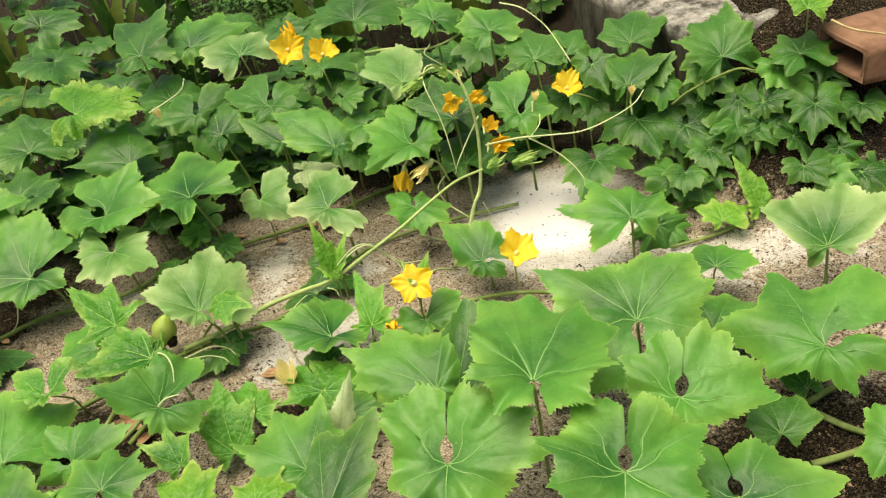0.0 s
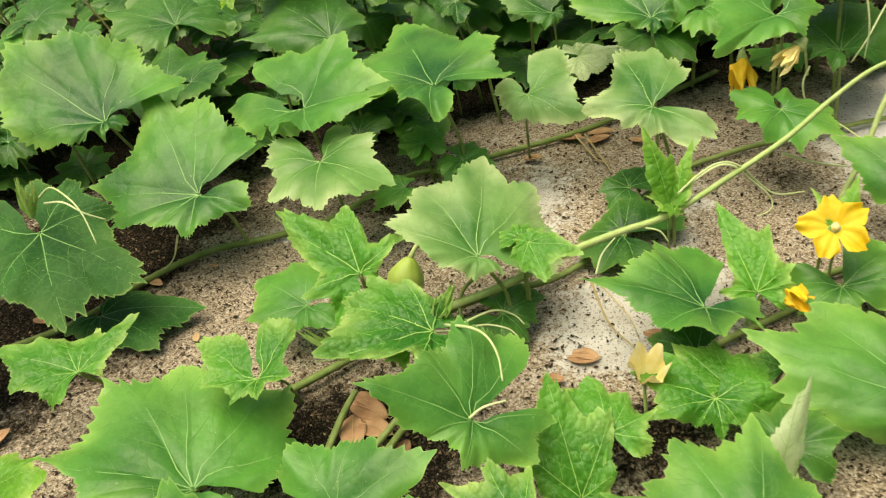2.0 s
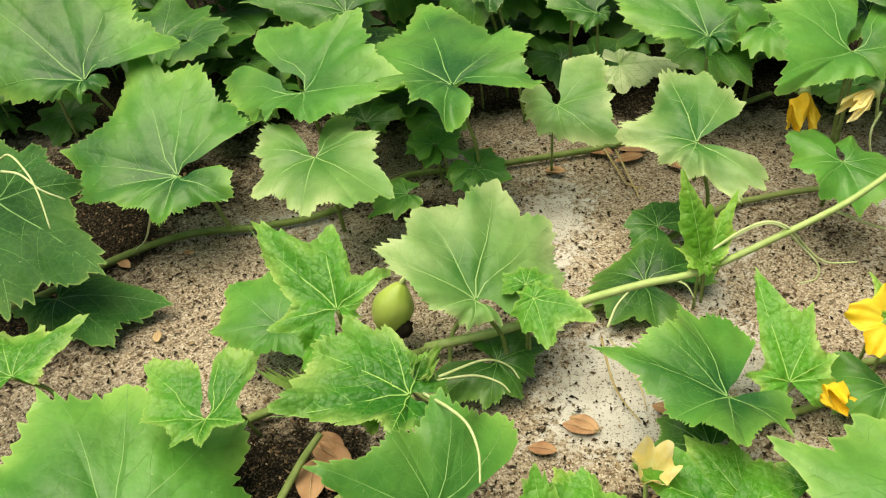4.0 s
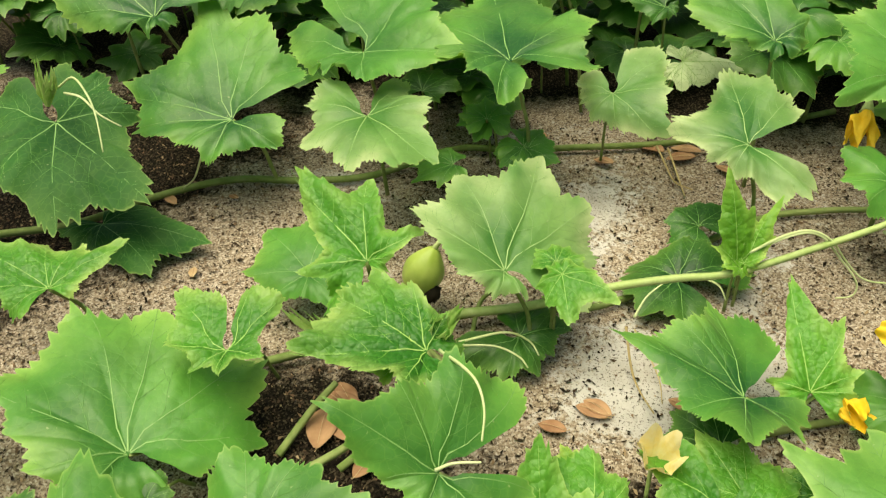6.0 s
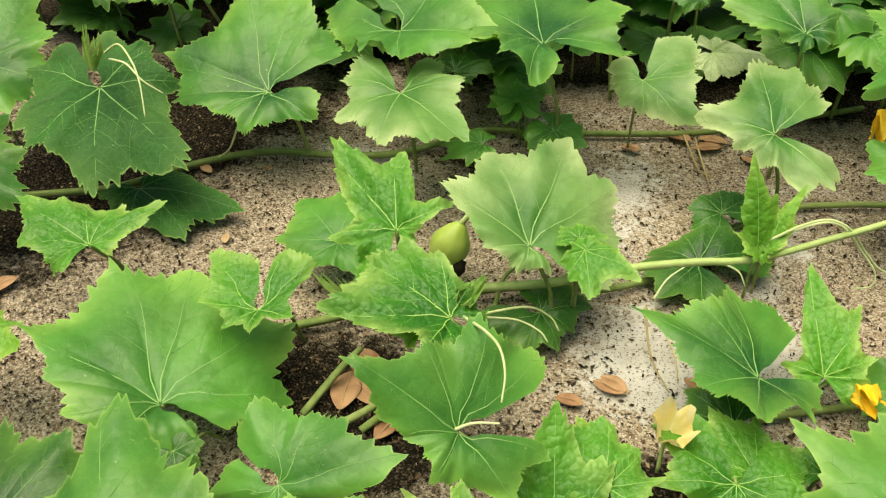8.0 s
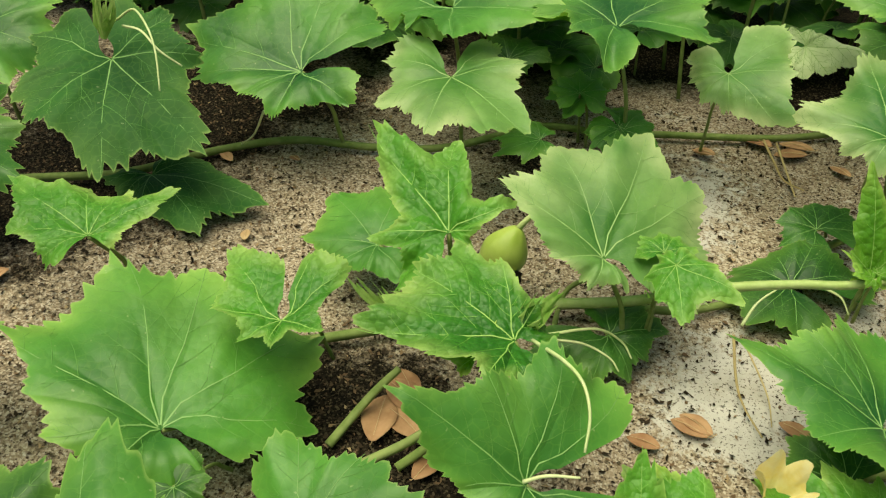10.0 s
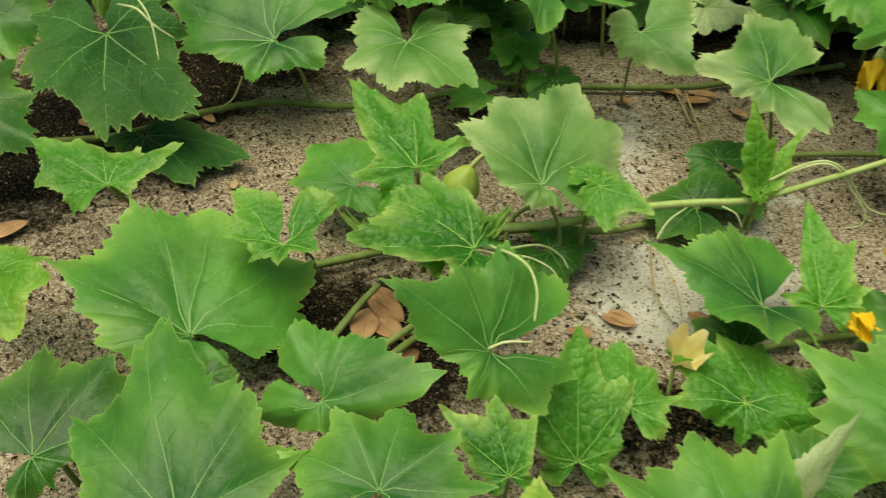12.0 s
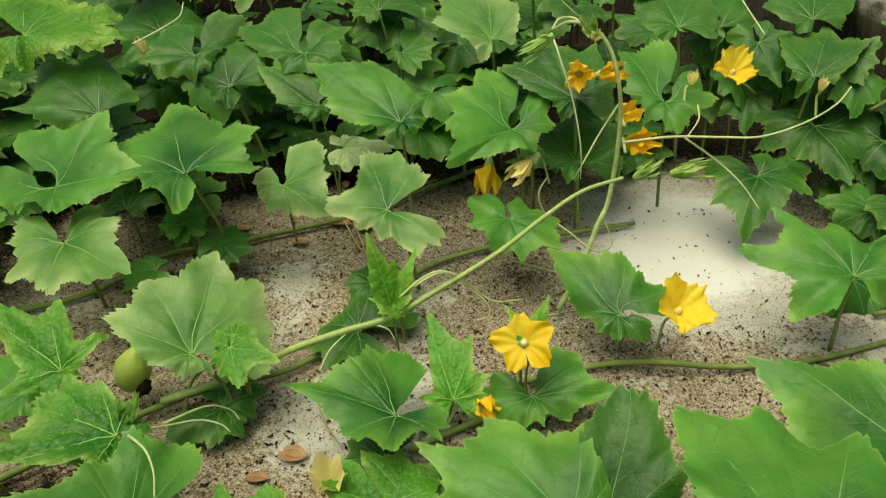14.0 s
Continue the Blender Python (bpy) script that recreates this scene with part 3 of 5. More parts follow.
# centre, half widths, and how much thicker (or, below zero, thinner) the litter lies; some thick ones paint shade in
# leaf gaps
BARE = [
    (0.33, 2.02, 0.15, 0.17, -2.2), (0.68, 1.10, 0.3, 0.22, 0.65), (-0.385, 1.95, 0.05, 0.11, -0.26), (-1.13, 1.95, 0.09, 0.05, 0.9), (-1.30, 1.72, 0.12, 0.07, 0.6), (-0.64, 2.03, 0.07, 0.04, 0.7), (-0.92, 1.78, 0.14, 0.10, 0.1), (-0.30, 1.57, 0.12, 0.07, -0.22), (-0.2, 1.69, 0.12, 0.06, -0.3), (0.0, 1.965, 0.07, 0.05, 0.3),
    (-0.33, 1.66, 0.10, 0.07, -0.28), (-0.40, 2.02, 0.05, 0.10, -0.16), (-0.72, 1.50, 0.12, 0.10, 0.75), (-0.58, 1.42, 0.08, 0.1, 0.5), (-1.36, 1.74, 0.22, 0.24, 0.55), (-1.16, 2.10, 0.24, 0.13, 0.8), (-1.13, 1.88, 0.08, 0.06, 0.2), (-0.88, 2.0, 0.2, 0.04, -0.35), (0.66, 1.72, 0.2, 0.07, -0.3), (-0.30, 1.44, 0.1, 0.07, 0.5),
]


def build_ground():
    xs = steps_between(-14.0, 14.0, -1.9, 1.5, 0.016, 0.7)
    ys = steps_between(-6.0, 22.0, 0.9, 2.5, 0.016, 0.35)
    verts = [(x, y, ground_height(x, y)) for y in ys for x in xs]
    n = len(xs)
    faces = [(j * n + i, j * n + i + 1, (j + 1) * n + i + 1, (j + 1) * n + i) for j in range(len(ys) - 1) for i in range(n - 1)]
    me = from_lists("ground", verts, faces)
    me.attributes.new("drift", "FLOAT", "POINT").data.foreach_set("value", [litter_and_shade(v[0], v[1]) for v in verts])
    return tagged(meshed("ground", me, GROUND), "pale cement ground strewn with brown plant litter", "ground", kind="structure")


build_ground()


def crumbs(count):
    """Loose bits of dry plant litter on the ground: stuff nobody could count."""
    rng = random.Random(11)
    verts, faces = [], []
    while len(faces) < count:
        x, y = rng.uniform(-1.7, 1.1), rng.uniform(0.95, 2.25)
        thick = litter_and_shade(x, y)
        if rng.random() > 0.24 + 0.8 * max(-0.25, thick):
            continue
        s = rng.choice((0.0006, 0.0007, 0.0008, 0.0010, 0.0013, 0.0017, 0.0024) if rng.random() < 0.92 else (0.0028, 0.0033))
        a, z = rng.uniform(0, 6.3), ground_height(x, y) + 0.0008
        b = len(verts)
        long = rng.uniform(0.8, 1.9)
        ca, sa = math.cos(a), math.sin(a)
        for px, py in ((-long, rng.uniform(-0.6, 0.3)), (long * 0.3, -0.7), (long, rng.uniform(-0.3, 0.5)), (-long * 0.2, 0.7)):
            px, py = px * s, py * s
            verts.append((x + ca * px - sa * py, y + sa * px + ca * py, z + rng.uniform(0, 1.3) * s))
        faces.append((b, b + 1, b + 2, b + 3))
    tagged(meshed("litter_crumbs", from_lists("litter_crumbs", verts, faces), CRUMB), "dark crumbs of dry plant litter scattered on cement", "litter", kind="stuff")


crumbs(80000)


def block(name, size, at, turn, mat, chip=0.02, cuts=5, seed=1):
    """A worn, chipped block: a subdivided box with knocked edges."""
    bm = bmesh.new()
    bmesh.ops.create_cube(bm, size=1)
    bmesh.ops.subdivide_edges(bm, edges=bm.edges[:], cuts=cuts, use_grid_fill=True)
    for v in bm.verts:
        near = sum(abs(c) > 0.49 for c in v.co)
        v.co = Vector([c * s for c, s in zip(v.co, size)])
        k = noise.noise_vector(v.co * 16 + Vector((seed, 0, 0)))
        v.co += k * chip * 0.4 - v.co.normalized() * (chip * 0.6 * max(0, near - 1) * (0.6 + k.x))
    ob = part(name, bm, mat)
    ob.matrix_basis = pose(*at, *turn)
    return ob


def slab():
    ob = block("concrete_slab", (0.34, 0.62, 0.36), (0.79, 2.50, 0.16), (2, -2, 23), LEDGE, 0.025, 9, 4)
    # upper vertices take the pale colour that paints daylight on the slab
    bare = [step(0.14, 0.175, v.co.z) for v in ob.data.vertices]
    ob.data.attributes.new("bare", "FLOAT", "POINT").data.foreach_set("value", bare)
    tagged(ob, "weathered grey concrete slab with a top coloured pale for daylight", "concrete slab")


def clay_block(size, wall, at, turn):
    """A hollow fired-clay block with one open end, its rims chipped."""
    bm = bmesh.new()
    sx, sy, sz = (v / 2 for v in size)
    outer = [(-sx, -sz), (sx, -sz), (sx, sz), (-sx, sz)]
    inner = [(-sx + wall, -sz + wall), (sx - wall, -sz + wall), (sx - wall, sz - wall), (-sx + wall, sz - wall)]
    rows = [[bm.verts.new((x, y, z)) for x, z in ring] for ring, y in ((outer, sy), (outer, -sy), (inner, -sy), (inner, sy - wall))]
    for low, high in zip(rows, rows[1:]):
        for k in range(4):
            bm.faces.new((low[k], low[(k + 1) % 4], high[(k + 1) % 4], high[k]))
    bm.faces.new(rows[0][::-1])
    bm.faces.new(rows[-1])
    bmesh.ops.recalc_face_normals(bm, faces=bm.faces[:])
    bmesh.ops.subdivide_edges(bm, edges=bm.edges[:], cuts=4, use_grid_fill=True)
    for v in bm.verts:
        v.co += noise.noise_vector(v.co * 20) * 0.006
    bmesh.ops.bevel(bm, geom=[e for e in bm.edges if e.calc_face_angle(0) > 0.8], offset=0.004, segments=2, affect="EDGES")
    ob = part("clay_block", bm, BRICK)
    ob.matrix_basis = pose(*at, *turn)
    tagged(ob, "broken terracotta clay block with a dark hollow side", "brick")


slab()
clay_block((0.17, 0.26, 0.09), 0.016, (1.13, 2.03, 0.285), (-3, 3, -75))


def gourd_fruit(x, y, z):
    """A young green gourd with a black rotted end, half hidden among the leaves."""
    bm = bmesh.new()
    bmesh.ops.create_uvsphere(bm, u_segments=24, v_segments=16, radius=1)
    for v in bm.verts:
        pinch = 1 - 0.28 * step(0.1, 1.0, v.co.z)
        ridge = 1 + 0.03 * math.cos(8 * math.atan2(v.co.y, v.co.x))
        v.co = Vector((v.co.x * 0.027 * pinch * ridge, v.co.y * 0.027 * pinch * ridge, v.co.z * 0.038))
    fruit = part("gourd_fruit", bm, FRUIT)
    fruit.matrix_basis = pose(x, y, z, -18, 22, 0)
    tagged(fruit, "small pale green gourd with a black rotted end", "gourd")
    bm = bmesh.new()
    bmesh.ops.create_uvsphere(bm, u_segments=14, v_segments=8, radius=1)
    for v in bm.verts:
        v.co = Vector((v.co.x * 0.012, v.co.y * 0.013, v.co.z * 0.014)) * (1 + 0.3 * noise.noise(v.co * 3))
    rot = part("rotted_end", bm, SCAR, fruit, "black rotted blossom end")
    rot.matrix_basis = pose(0.021, -0.011, -0.020)
    rod("fruit_stalk", [(0, 0, 0.036), (0.004, 0, 0.052), (0.012, 0.01, 0.066)], 0.004, 0.003, STEM, fruit, "", 7, 4)


# ---- the vines ----
vine_back = vine_thing("leafy gourd vine with crowded dark leaves at the back")
vine_front = vine_thing("gourd vine with broad green leaves over the cement")
vine_right = vine_thing("gourd vine with large overlapping leaves and an open flower")
vine_bank = vine_thing("gourd vine creeping down the earth bank by the slab")

# leaves: vine, place of the stalk's joint, heading, rise, lean, lobes in cm, look
leaf(vine_front, -0.832, 1.356, 0.087, -76, 14, 1, (8.9, 14.5, 19.9, 20.6, 23.0, 19.8, 12.6, 10.3, 8.3), "", notch=0.21, slit=10, count=420, at=(-168, -142, -110, -62, -34, 5, 25, 50, 100), lift=(0.5, -0.2, -0.7, -0.2, 0.5, -0.0, 0.6, -0.0, -0.0))
leaf(vine_front, -1.176, 1.823, 0.183, 136, -20, 11, (12.5, 13.6, 14.8, 20.2, 19.3, 22.2, 15.0, 12.6, 10.1), "deep", notch=0.21, slit=6, count=420, at=(-136, -84, -62, -20, 7, 20, 33, 68, 109), lift=(-0.0, -0.0, 0.7, -0.0, -0.2, -0.2, 0.1, 0.0, 0.0))
leaf(vine_front, -0.943, 1.917, 0.154, -107, -12, -26, (13.8, 20.8, 24.1, 20.6, 16.4, 8.4, 8.9, 10.1), "", notch=0.21, slit=14, count=420, at=(-165, -120, -91, -36, -8, 28, 65, 145), lift=(0.2, 0.0, 0.0, -0.0, -0.0, 1.1, -0.0, -0.1))
leaf(vine_back, -1.109, 2.039, 0.251, -106, -5, -26, (15.6, 18.6, 23.5, 28.2, 26.6, 16.2, 6.0, 4.8), "", notch=0.21, slit=6, count=420, at=(-166, -119, -84, -59, -39, -12, 27, 88), lift=(-0.0, -0.0, -0.0, 0.0, 0.0, 0.0, 0.0, 0.0))
leaf(vine_back, -0.727, 1.914, 0.184, 163, -9, 8, (10.3, 11.1, 12.3, 15.7, 15.9, 9.9, 9.5), "sage", notch=0.21, slit=22, count=420, at=(-138, -79, -18, 19, 44, 101, 158), lift=(1.0, -0.9, 0.5, 1.1, -0.2, -0.2, -0.1))
leaf(vine_back, -0.760, 2.019, 0.229, 130, -5, 19, (16.3, 10.6, 7.8, 9.6, 17.9, 16.5, 18.9), "", notch=0.21, slit=6, count=420, at=(-168, -137, -83, -28, 34, 104, 163), lift=(0.0, 0.0, 1.3, 2.7, 0.4, 0.2, 0.4))
leaf(vine_back, -0.532, 1.998, 0.243, -44, -1, -4, (13.0, 15.3, 28.6, 19.1, 11.0, 9.0, 11.7), "", notch=0.21, slit=18, count=420, at=(-157, -101, -31, 9, 63, 116, 154), lift=(0.4, 0.3, 0.0, 0.5, 1.7, 2.9, 1.2))
leaf(vine_back, -0.387, 2.044, 0.180, 169, -22, 10, (5.5, 11.7, 5.5, 8.3, 5.1, 10.5, 6.4), "sage", slit=18)
leaf(vine_front, -0.200, 1.908, 0.196, -98, -3, -18, (10.5, 12.6, 14.1, 11.5, 5.6, 5.5, 10.7, 10.7), "sage", notch=0.21, slit=30, count=420, at=(-157, -128, -103, -28, 24, 76, 128, 152), lift=(-0.9, -0.6, -0.1, -0.8, -0.6, -0.3, -0.1, -0.5))
leaf(vine_back, -0.290, 2.177, 0.170, 92, -1, 36, (10.0, 3.4, 5.4, 2.8, 5.6, 3.5, 3.9), "pale", slit=17)
leaf(vine_back, -0.173, 2.068, 0.267, -29, 24, -8, (4.6, 5.8, 16.2, 22.2, 12.9, 4.1), "", notch=0.21, slit=6, count=420, at=(-113, -76, -10, 21, 50, 115), lift=(0.7, 0.7, 0.1, 0.0, 0.0, 0.8))
leaf(vine_back, 0.012, 2.035, 0.254, -161, -14, -15, (14.8, 13.7, 14.6, 10.4, 6.1, 7.2, 12.3), "", notch=0.21, slit=6, count=420, at=(-149, -108, -36, -30, 56, 112, 168), lift=(-0.0, 0.1, 0.9, -0.0, 0.9, 0.6, 0.3))
leaf(vine_back, 0.124, 2.073, 0.280, -16, 20, -6, (16.9, 15.1, 13.4, 4.7, 9.7, 4.9, 6.8), "dark", slit=25)
leaf(vine_back, 0.279, 2.081, 0.256, -149, -20, -11, (15.0, 13.3, 7.0, 5.5, 7.0, 9.0, 9.2), "", notch=0.21, slit=6, count=420, at=(-159, -127, -82, -22, 37, 117, 158), lift=(-0.1, 0.3, 0.9, 0.5, 0.0, 0.2, 0.0))
leaf(vine_bank, 0.568, 2.126, 0.160, -142, -13, -10, (9.8, 14.9, 10.9, 12.1, 12.9, 14.9, 10.7), "dark", slit=9, notch=0.27)
leaf(vine_back, 0.439, 2.036, 0.120, 162, -12, 4, (8.7, 9.9, 14.3, 10.5, 9.8, 6.6, 9.3), "dark", slit=18)
leaf(vine_right, 0.452, 1.681, 0.165, 8, 12, 6, (12.6, 15.5, 14.0, 16.4, 10.5, 10.1, 5.4), "", slit=30, notch=0.3)
leaf(vine_right, 0.135, 1.719, 0.100, -76, -1, -23, (5.6, 4.7, 16.7, 4.7, 11.0, 5.5, 9.1), "", slit=3)
leaf(vine_right, -0.008, 1.616, 0.050, 168, -15, 6, (4.8, 5.7, 5.7, 12.5, 7.1, 10.2, 7.5), "", slit=29)
leaf(vine_front, -0.197, 1.554, 0.098, -129, 12, -6, (14.4, 11.2, 15.2, 8.6, 11.6, 7.9), "", notch=0.21, slit=26, count=420, at=(-128, -87, -57, -3, 47, 117), lift=(0.0, 1.7, -0.0, -0.1, 4.1, -0.6))
leaf(vine_front, -0.121, 1.603, 0.069, -9, 30, -10, (5.0, 6.2, 9.5, 14.6, 6.4, 5.1), "crinkle", notch=0.3, slit=30, count=420, at=(-117, -84, -34, 4, 23, 87), lift=(-0.0, -0.0, -0.0, -0.0, -0.0, -0.0))
leaf(vine_front, -0.478, 1.653, 0.149, -65, 23, -7, (13.0, 16.0, 18.7, 15.6, 14.3, 6.2, 4.2, 4.5), "sage", notch=0.21, slit=8, count=420, at=(-127, -102, -67, -27, 7, 55, 112, 168), lift=(0.0, 0.0, 0.0, -0.2, 0.1, 0.5, 0.9, 1.3))
leaf(vine_front, -0.626, 1.587, 0.197, -28, 23, -14, (3.4, 7.6, 11.4, 16.6, 10.3, 8.3), "crinkle", notch=0.36, slit=20, count=420, at=(-117, -87, -18, 23, 40, 95), lift=(-0.4, 0.0, 0.0, 0.0, 0.0, 0.0))
leaf(vine_front, -0.737, 1.669, 0.090, -93, -1, -15, (9.9, 6.1, 12.4, 4.1, 10.1, 6.4, 8.4), "", slit=8)
leaf(vine_front, -0.530, 1.479, 0.180, -80, 13, -16, (4.8, 8.5, 12.4, 12.6, 13.2, 15.0, 8.6, 6.5), "crinkle", notch=0.3, slit=20, count=420, at=(-104, -59, -39, -13, 11, 29, 54, 102), lift=(-0.5, -0.5, -1.0, -0.1, -0.0, 0.2, 1.5, 1.5))
leaf(vine_front, -0.559, 1.461, 0.170, -36, 25, -19, (5.3, 4.9, 5.0, 3.5, 3.4, 2.3, 2.7), "lime", slit=38)
leaf(vine_front, -0.485, 1.341, 0.170, -128, 12, -33, (13.1, 12.5, 9.2, 13.3, 5.3, 5.7, 8.3, 9.4), "", notch=0.21, slit=16, count=420, at=(-160, -126, -84, -44, -6, 49, 129, 168), lift=(-0.0, -0.0, 0.6, 0.5, -0.0, -0.0, -0.0, -0.0))
leaf(vine_front, -0.759, 1.473, 0.143, 167, -15, 2, (8.0, 11.3, 7.6, 4.7, 4.3, 5.1, 8.8, 8.3), "crinkle", notch=0.3, slit=6, count=420, at=(-168, -142, -100, -49, 1, 71, 140, 168), lift=(-0.0, -0.0, 0.5, 1.0, 1.5, 0.7, -0.0, -0.0))
leaf(vine_front, -1.028, 1.539, 0.130, -34, 10, -3, (9.0, 14.8, 8.2, 9.6, 11.3, 5.6, 4.1), "crinkle", slit=38)
leaf(vine_front, -1.116, 1.772, 0.040, 125, -1, 4, (14.3, 17.5, 7.4, 7.9, 6.7, 4.9, 6.6), "deep", slit=38)
leaf(vine_front, -0.792, 1.308, 0.080, 140, -14, 7, (3.8, 3.5, 3.1, 3.4, 3.4, 3.8, 5.9), "dark", slit=16)
leaf(vine_front, -1.305, 1.625, 0.150, 96, -9, 15, (13.8, 10.5, 11.7, 11.2, 10.0, 10.8, 9.5), "dark", slit=17)
leaf(vine_front, -1.379, 1.814, 0.200, 83, -10, 25, (12.7, 12.3, 11.1, 19.7, 6.8, 17.7, 7.9), "", slit=8)
leaf(vine_front, -1.074, 1.364, 0.120, 12, 19, -10, (4.6, 4.8, 5.5, 7.6, 8.8, 7.0, 10.0), "lime", slit=22)
leaf(vine_front, -0.213, 1.427, 0.070, 179, -19, -2, (4.9, 4.8, 3.8, 10.2, 9.1, 8.2, 10.2), "crinkle", slit=28, notch=0.27)
leaf(vine_right, 0.185, 1.151, 0.252, -1, 1, 3, (13.1, 18.8, 19.5, 22.8, 25.0, 13.3, 10.6), "", notch=0.21, slit=6, count=420, at=(-105, -56, -33, -7, 15, 44, 97), lift=(2.0, -1.6, 0.4, 0.0, 0.0, 2.8, 2.8))
leaf(vine_right, 0.386, 1.348, 0.170, 4, 27, -3, (12.7, 15.9, 17.6, 15.0, 14.3, 20.4, 16.3), "", notch=0.21, slit=6, count=420, at=(-111, -72, -46, -15, 21, 54, 102), lift=(0.1, 0.1, -0.0, -0.0, -0.0, -0.0, -0.0))
leaf(vine_bank, 0.658, 1.203, 0.170, -98, -10, -11, (10.5, 5.7, 19.2, 8.7, 19.1, 10.4, 18.3), "", slit=2, notch=0.27)
leaf(vine_bank, 0.778, 1.490, 0.150, -5, 35, -14, (13.3, 15.5, 14.7, 5.2, 16.7, 4.7, 5.2), "sage", slit=38)
leaf(vine_right, 0.399, 1.111, 0.206, -160, -29, -10, (10.8, 10.9, 8.1, 7.4, 6.7, 14.8, 14.1, 13.4), "", notch=0.21, slit=1, count=420, at=(-157, -117, -88, -15, 57, 98, 119, 152), lift=(0.9, 1.3, -0.0, 0.0, 0.1, -0.0, -0.0, -0.3))
leaf(vine_right, 0.035, 1.073, 0.188, -170, -29, 1, (14.9, 9.8, 10.2, 10.5, 15.5, 15.5, 13.1), "", notch=0.21, slit=1, count=420, at=(-133, -67, -3, 61, 94, 119, 153), lift=(1.3, 0.0, 0.0, -0.0, 0.8, -0.0, 1.2))
leaf(vine_right, 0.286, 0.975, 0.219, -167, -19, -13, (12.9, 12.9, 11.8, 12.8, 13.7, 14.7, 11.9), "", notch=0.21, slit=1, count=420, at=(-143, -104, -68, -4, 61, 126, 156), lift=(-0.7, 1.0, 0.7, 0.2, -0.3, -0.9, 1.8))
leaf(vine_bank, 0.689, 1.035, 0.120, -133, -16, -8, (6.6, 5.7, 5.6, 5.8, 3.9, 7.6, 6.9), "", slit=19)
leaf(vine_right, 0.586, 1.554, 0.100, 26, 8, 4, (7.5, 8.1, 9.1, 9.6, 8.7, 5.2, 5.6), "", slit=38)
leaf(vine_bank, 0.596, 2.627, 0.130, 3, 23, -0, (18.6, 15.4, 17.9, 5.4, 14.5, 5.2, 5.2), "dark", slit=38, notch=0.26, foot=(0.611, 2.677, 0.026))
leaf(vine_bank, 0.766, 2.085, 0.300, -19, 30, -10, (15.1, 12.7, 18.3, 9.2, 11.5, 8.4, 9.4), "dark", slit=38, notch=0.26, foot=(0.781, 2.171, 0.200))
leaf(vine_bank, 0.931, 2.037, 0.290, -11, 14, -3, (10.1, 8.5, 10.6, 8.0, 9.6, 7.6, 8.2), "dark", slit=18, notch=0.26, foot=(0.946, 2.087, 0.239))
leaf(vine_bank, 0.831, 1.993, 0.210, -172, -24, 11, (3.9, 5.5, 5.5, 7.2, 3.9, 10.1, 9.6), "dark", slit=10, notch=0.26, foot=(0.846, 2.043, 0.198))
leaf(vine_bank, 0.930, 1.942, 0.210, -156, -24, -6, (10.2, 8.0, 7.4, 6.9, 6.6, 7.6, 8.0), "dark", slit=7, notch=0.26, foot=(0.945, 1.992, 0.173))
leaf(vine_bank, 1.033, 1.939, 0.190, -156, -18, -8, (5.6, 7.2, 6.1, 7.8, 6.7, 7.1, 7.0), "dark", slit=19, notch=0.26, foot=(1.048, 1.989, 0.170))
leaf(vine_bank, 0.776, 1.986, 0.170, -175, -17, -2, (5.2, 10.5, 6.6, 8.1, 8.0, 6.9, 9.0), "dark", slit=23, notch=0.26, foot=(0.791, 2.036, 0.159))
leaf(vine_bank, 0.662, 2.089, 0.120, -170, -25, -4, (9.4, 7.8, 8.4, 8.7, 11.7, 13.2, 15.8), "dark", slit=8, notch=0.26, foot=(0.677, 2.139, 0.082))
leaf(vine_bank, 0.605, 1.935, 0.090, -137, -11, -12, (5.8, 7.8, 8.0, 9.7, 9.9, 8.8, 7.6), "dark", slit=32, notch=0.26, foot=(0.620, 1.985, 0.021))
leaf(vine_bank, 0.700, 1.981, 0.120, -172, -18, -2, (8.1, 7.4, 6.6, 6.6, 6.3, 5.9, 6.1), "dark", slit=26, notch=0.26, foot=(0.715, 2.031, 0.095))
leaf(vine_bank, 0.669, 1.779, 0.050, -5, 20, -2, (7.1, 7.9, 7.8, 4.7, 8.4, 2.5, 5.8), "lime", slit=38, notch=0.26)
leaf(vine_bank, 0.757, 1.794, 0.060, -23, 49, -16, (13.0, 3.6, 6.6, 3.6, 3.6, 3.6, 3.6), "lime", slit=38, notch=0.26)
leaf(vine_bank, 0.871, 1.847, 0.110, -164, -13, 0, (4.8, 7.9, 6.3, 7.6, 5.4, 7.3, 5.1), "dark", slit=30, notch=0.26, foot=(0.886, 1.897, 0.096))
leaf(vine_bank, 0.985, 1.813, 0.090, -172, -14, -2, (7.1, 8.3, 6.1, 7.9, 5.9, 6.6, 6.3), "dark", slit=24, notch=0.26, foot=(1.000, 1.863, 0.071))
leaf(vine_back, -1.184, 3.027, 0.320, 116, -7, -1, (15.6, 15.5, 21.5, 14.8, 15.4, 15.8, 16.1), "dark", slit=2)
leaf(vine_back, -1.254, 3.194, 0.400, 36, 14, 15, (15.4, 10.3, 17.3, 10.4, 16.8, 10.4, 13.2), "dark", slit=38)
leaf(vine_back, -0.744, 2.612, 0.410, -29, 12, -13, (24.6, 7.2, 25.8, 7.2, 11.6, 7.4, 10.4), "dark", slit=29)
leaf(vine_back, -0.622, 2.694, 0.380, 65, 5, 16, (21.0, 19.1, 5.9, 16.7, 5.9, 13.6, 6.6), "", slit=33)
leaf(vine_back, -0.466, 2.622, 0.350, -33, 15, -7, (20.5, 15.6, 14.2, 11.7, 12.5, 8.3, 10.0), "sage", slit=38)
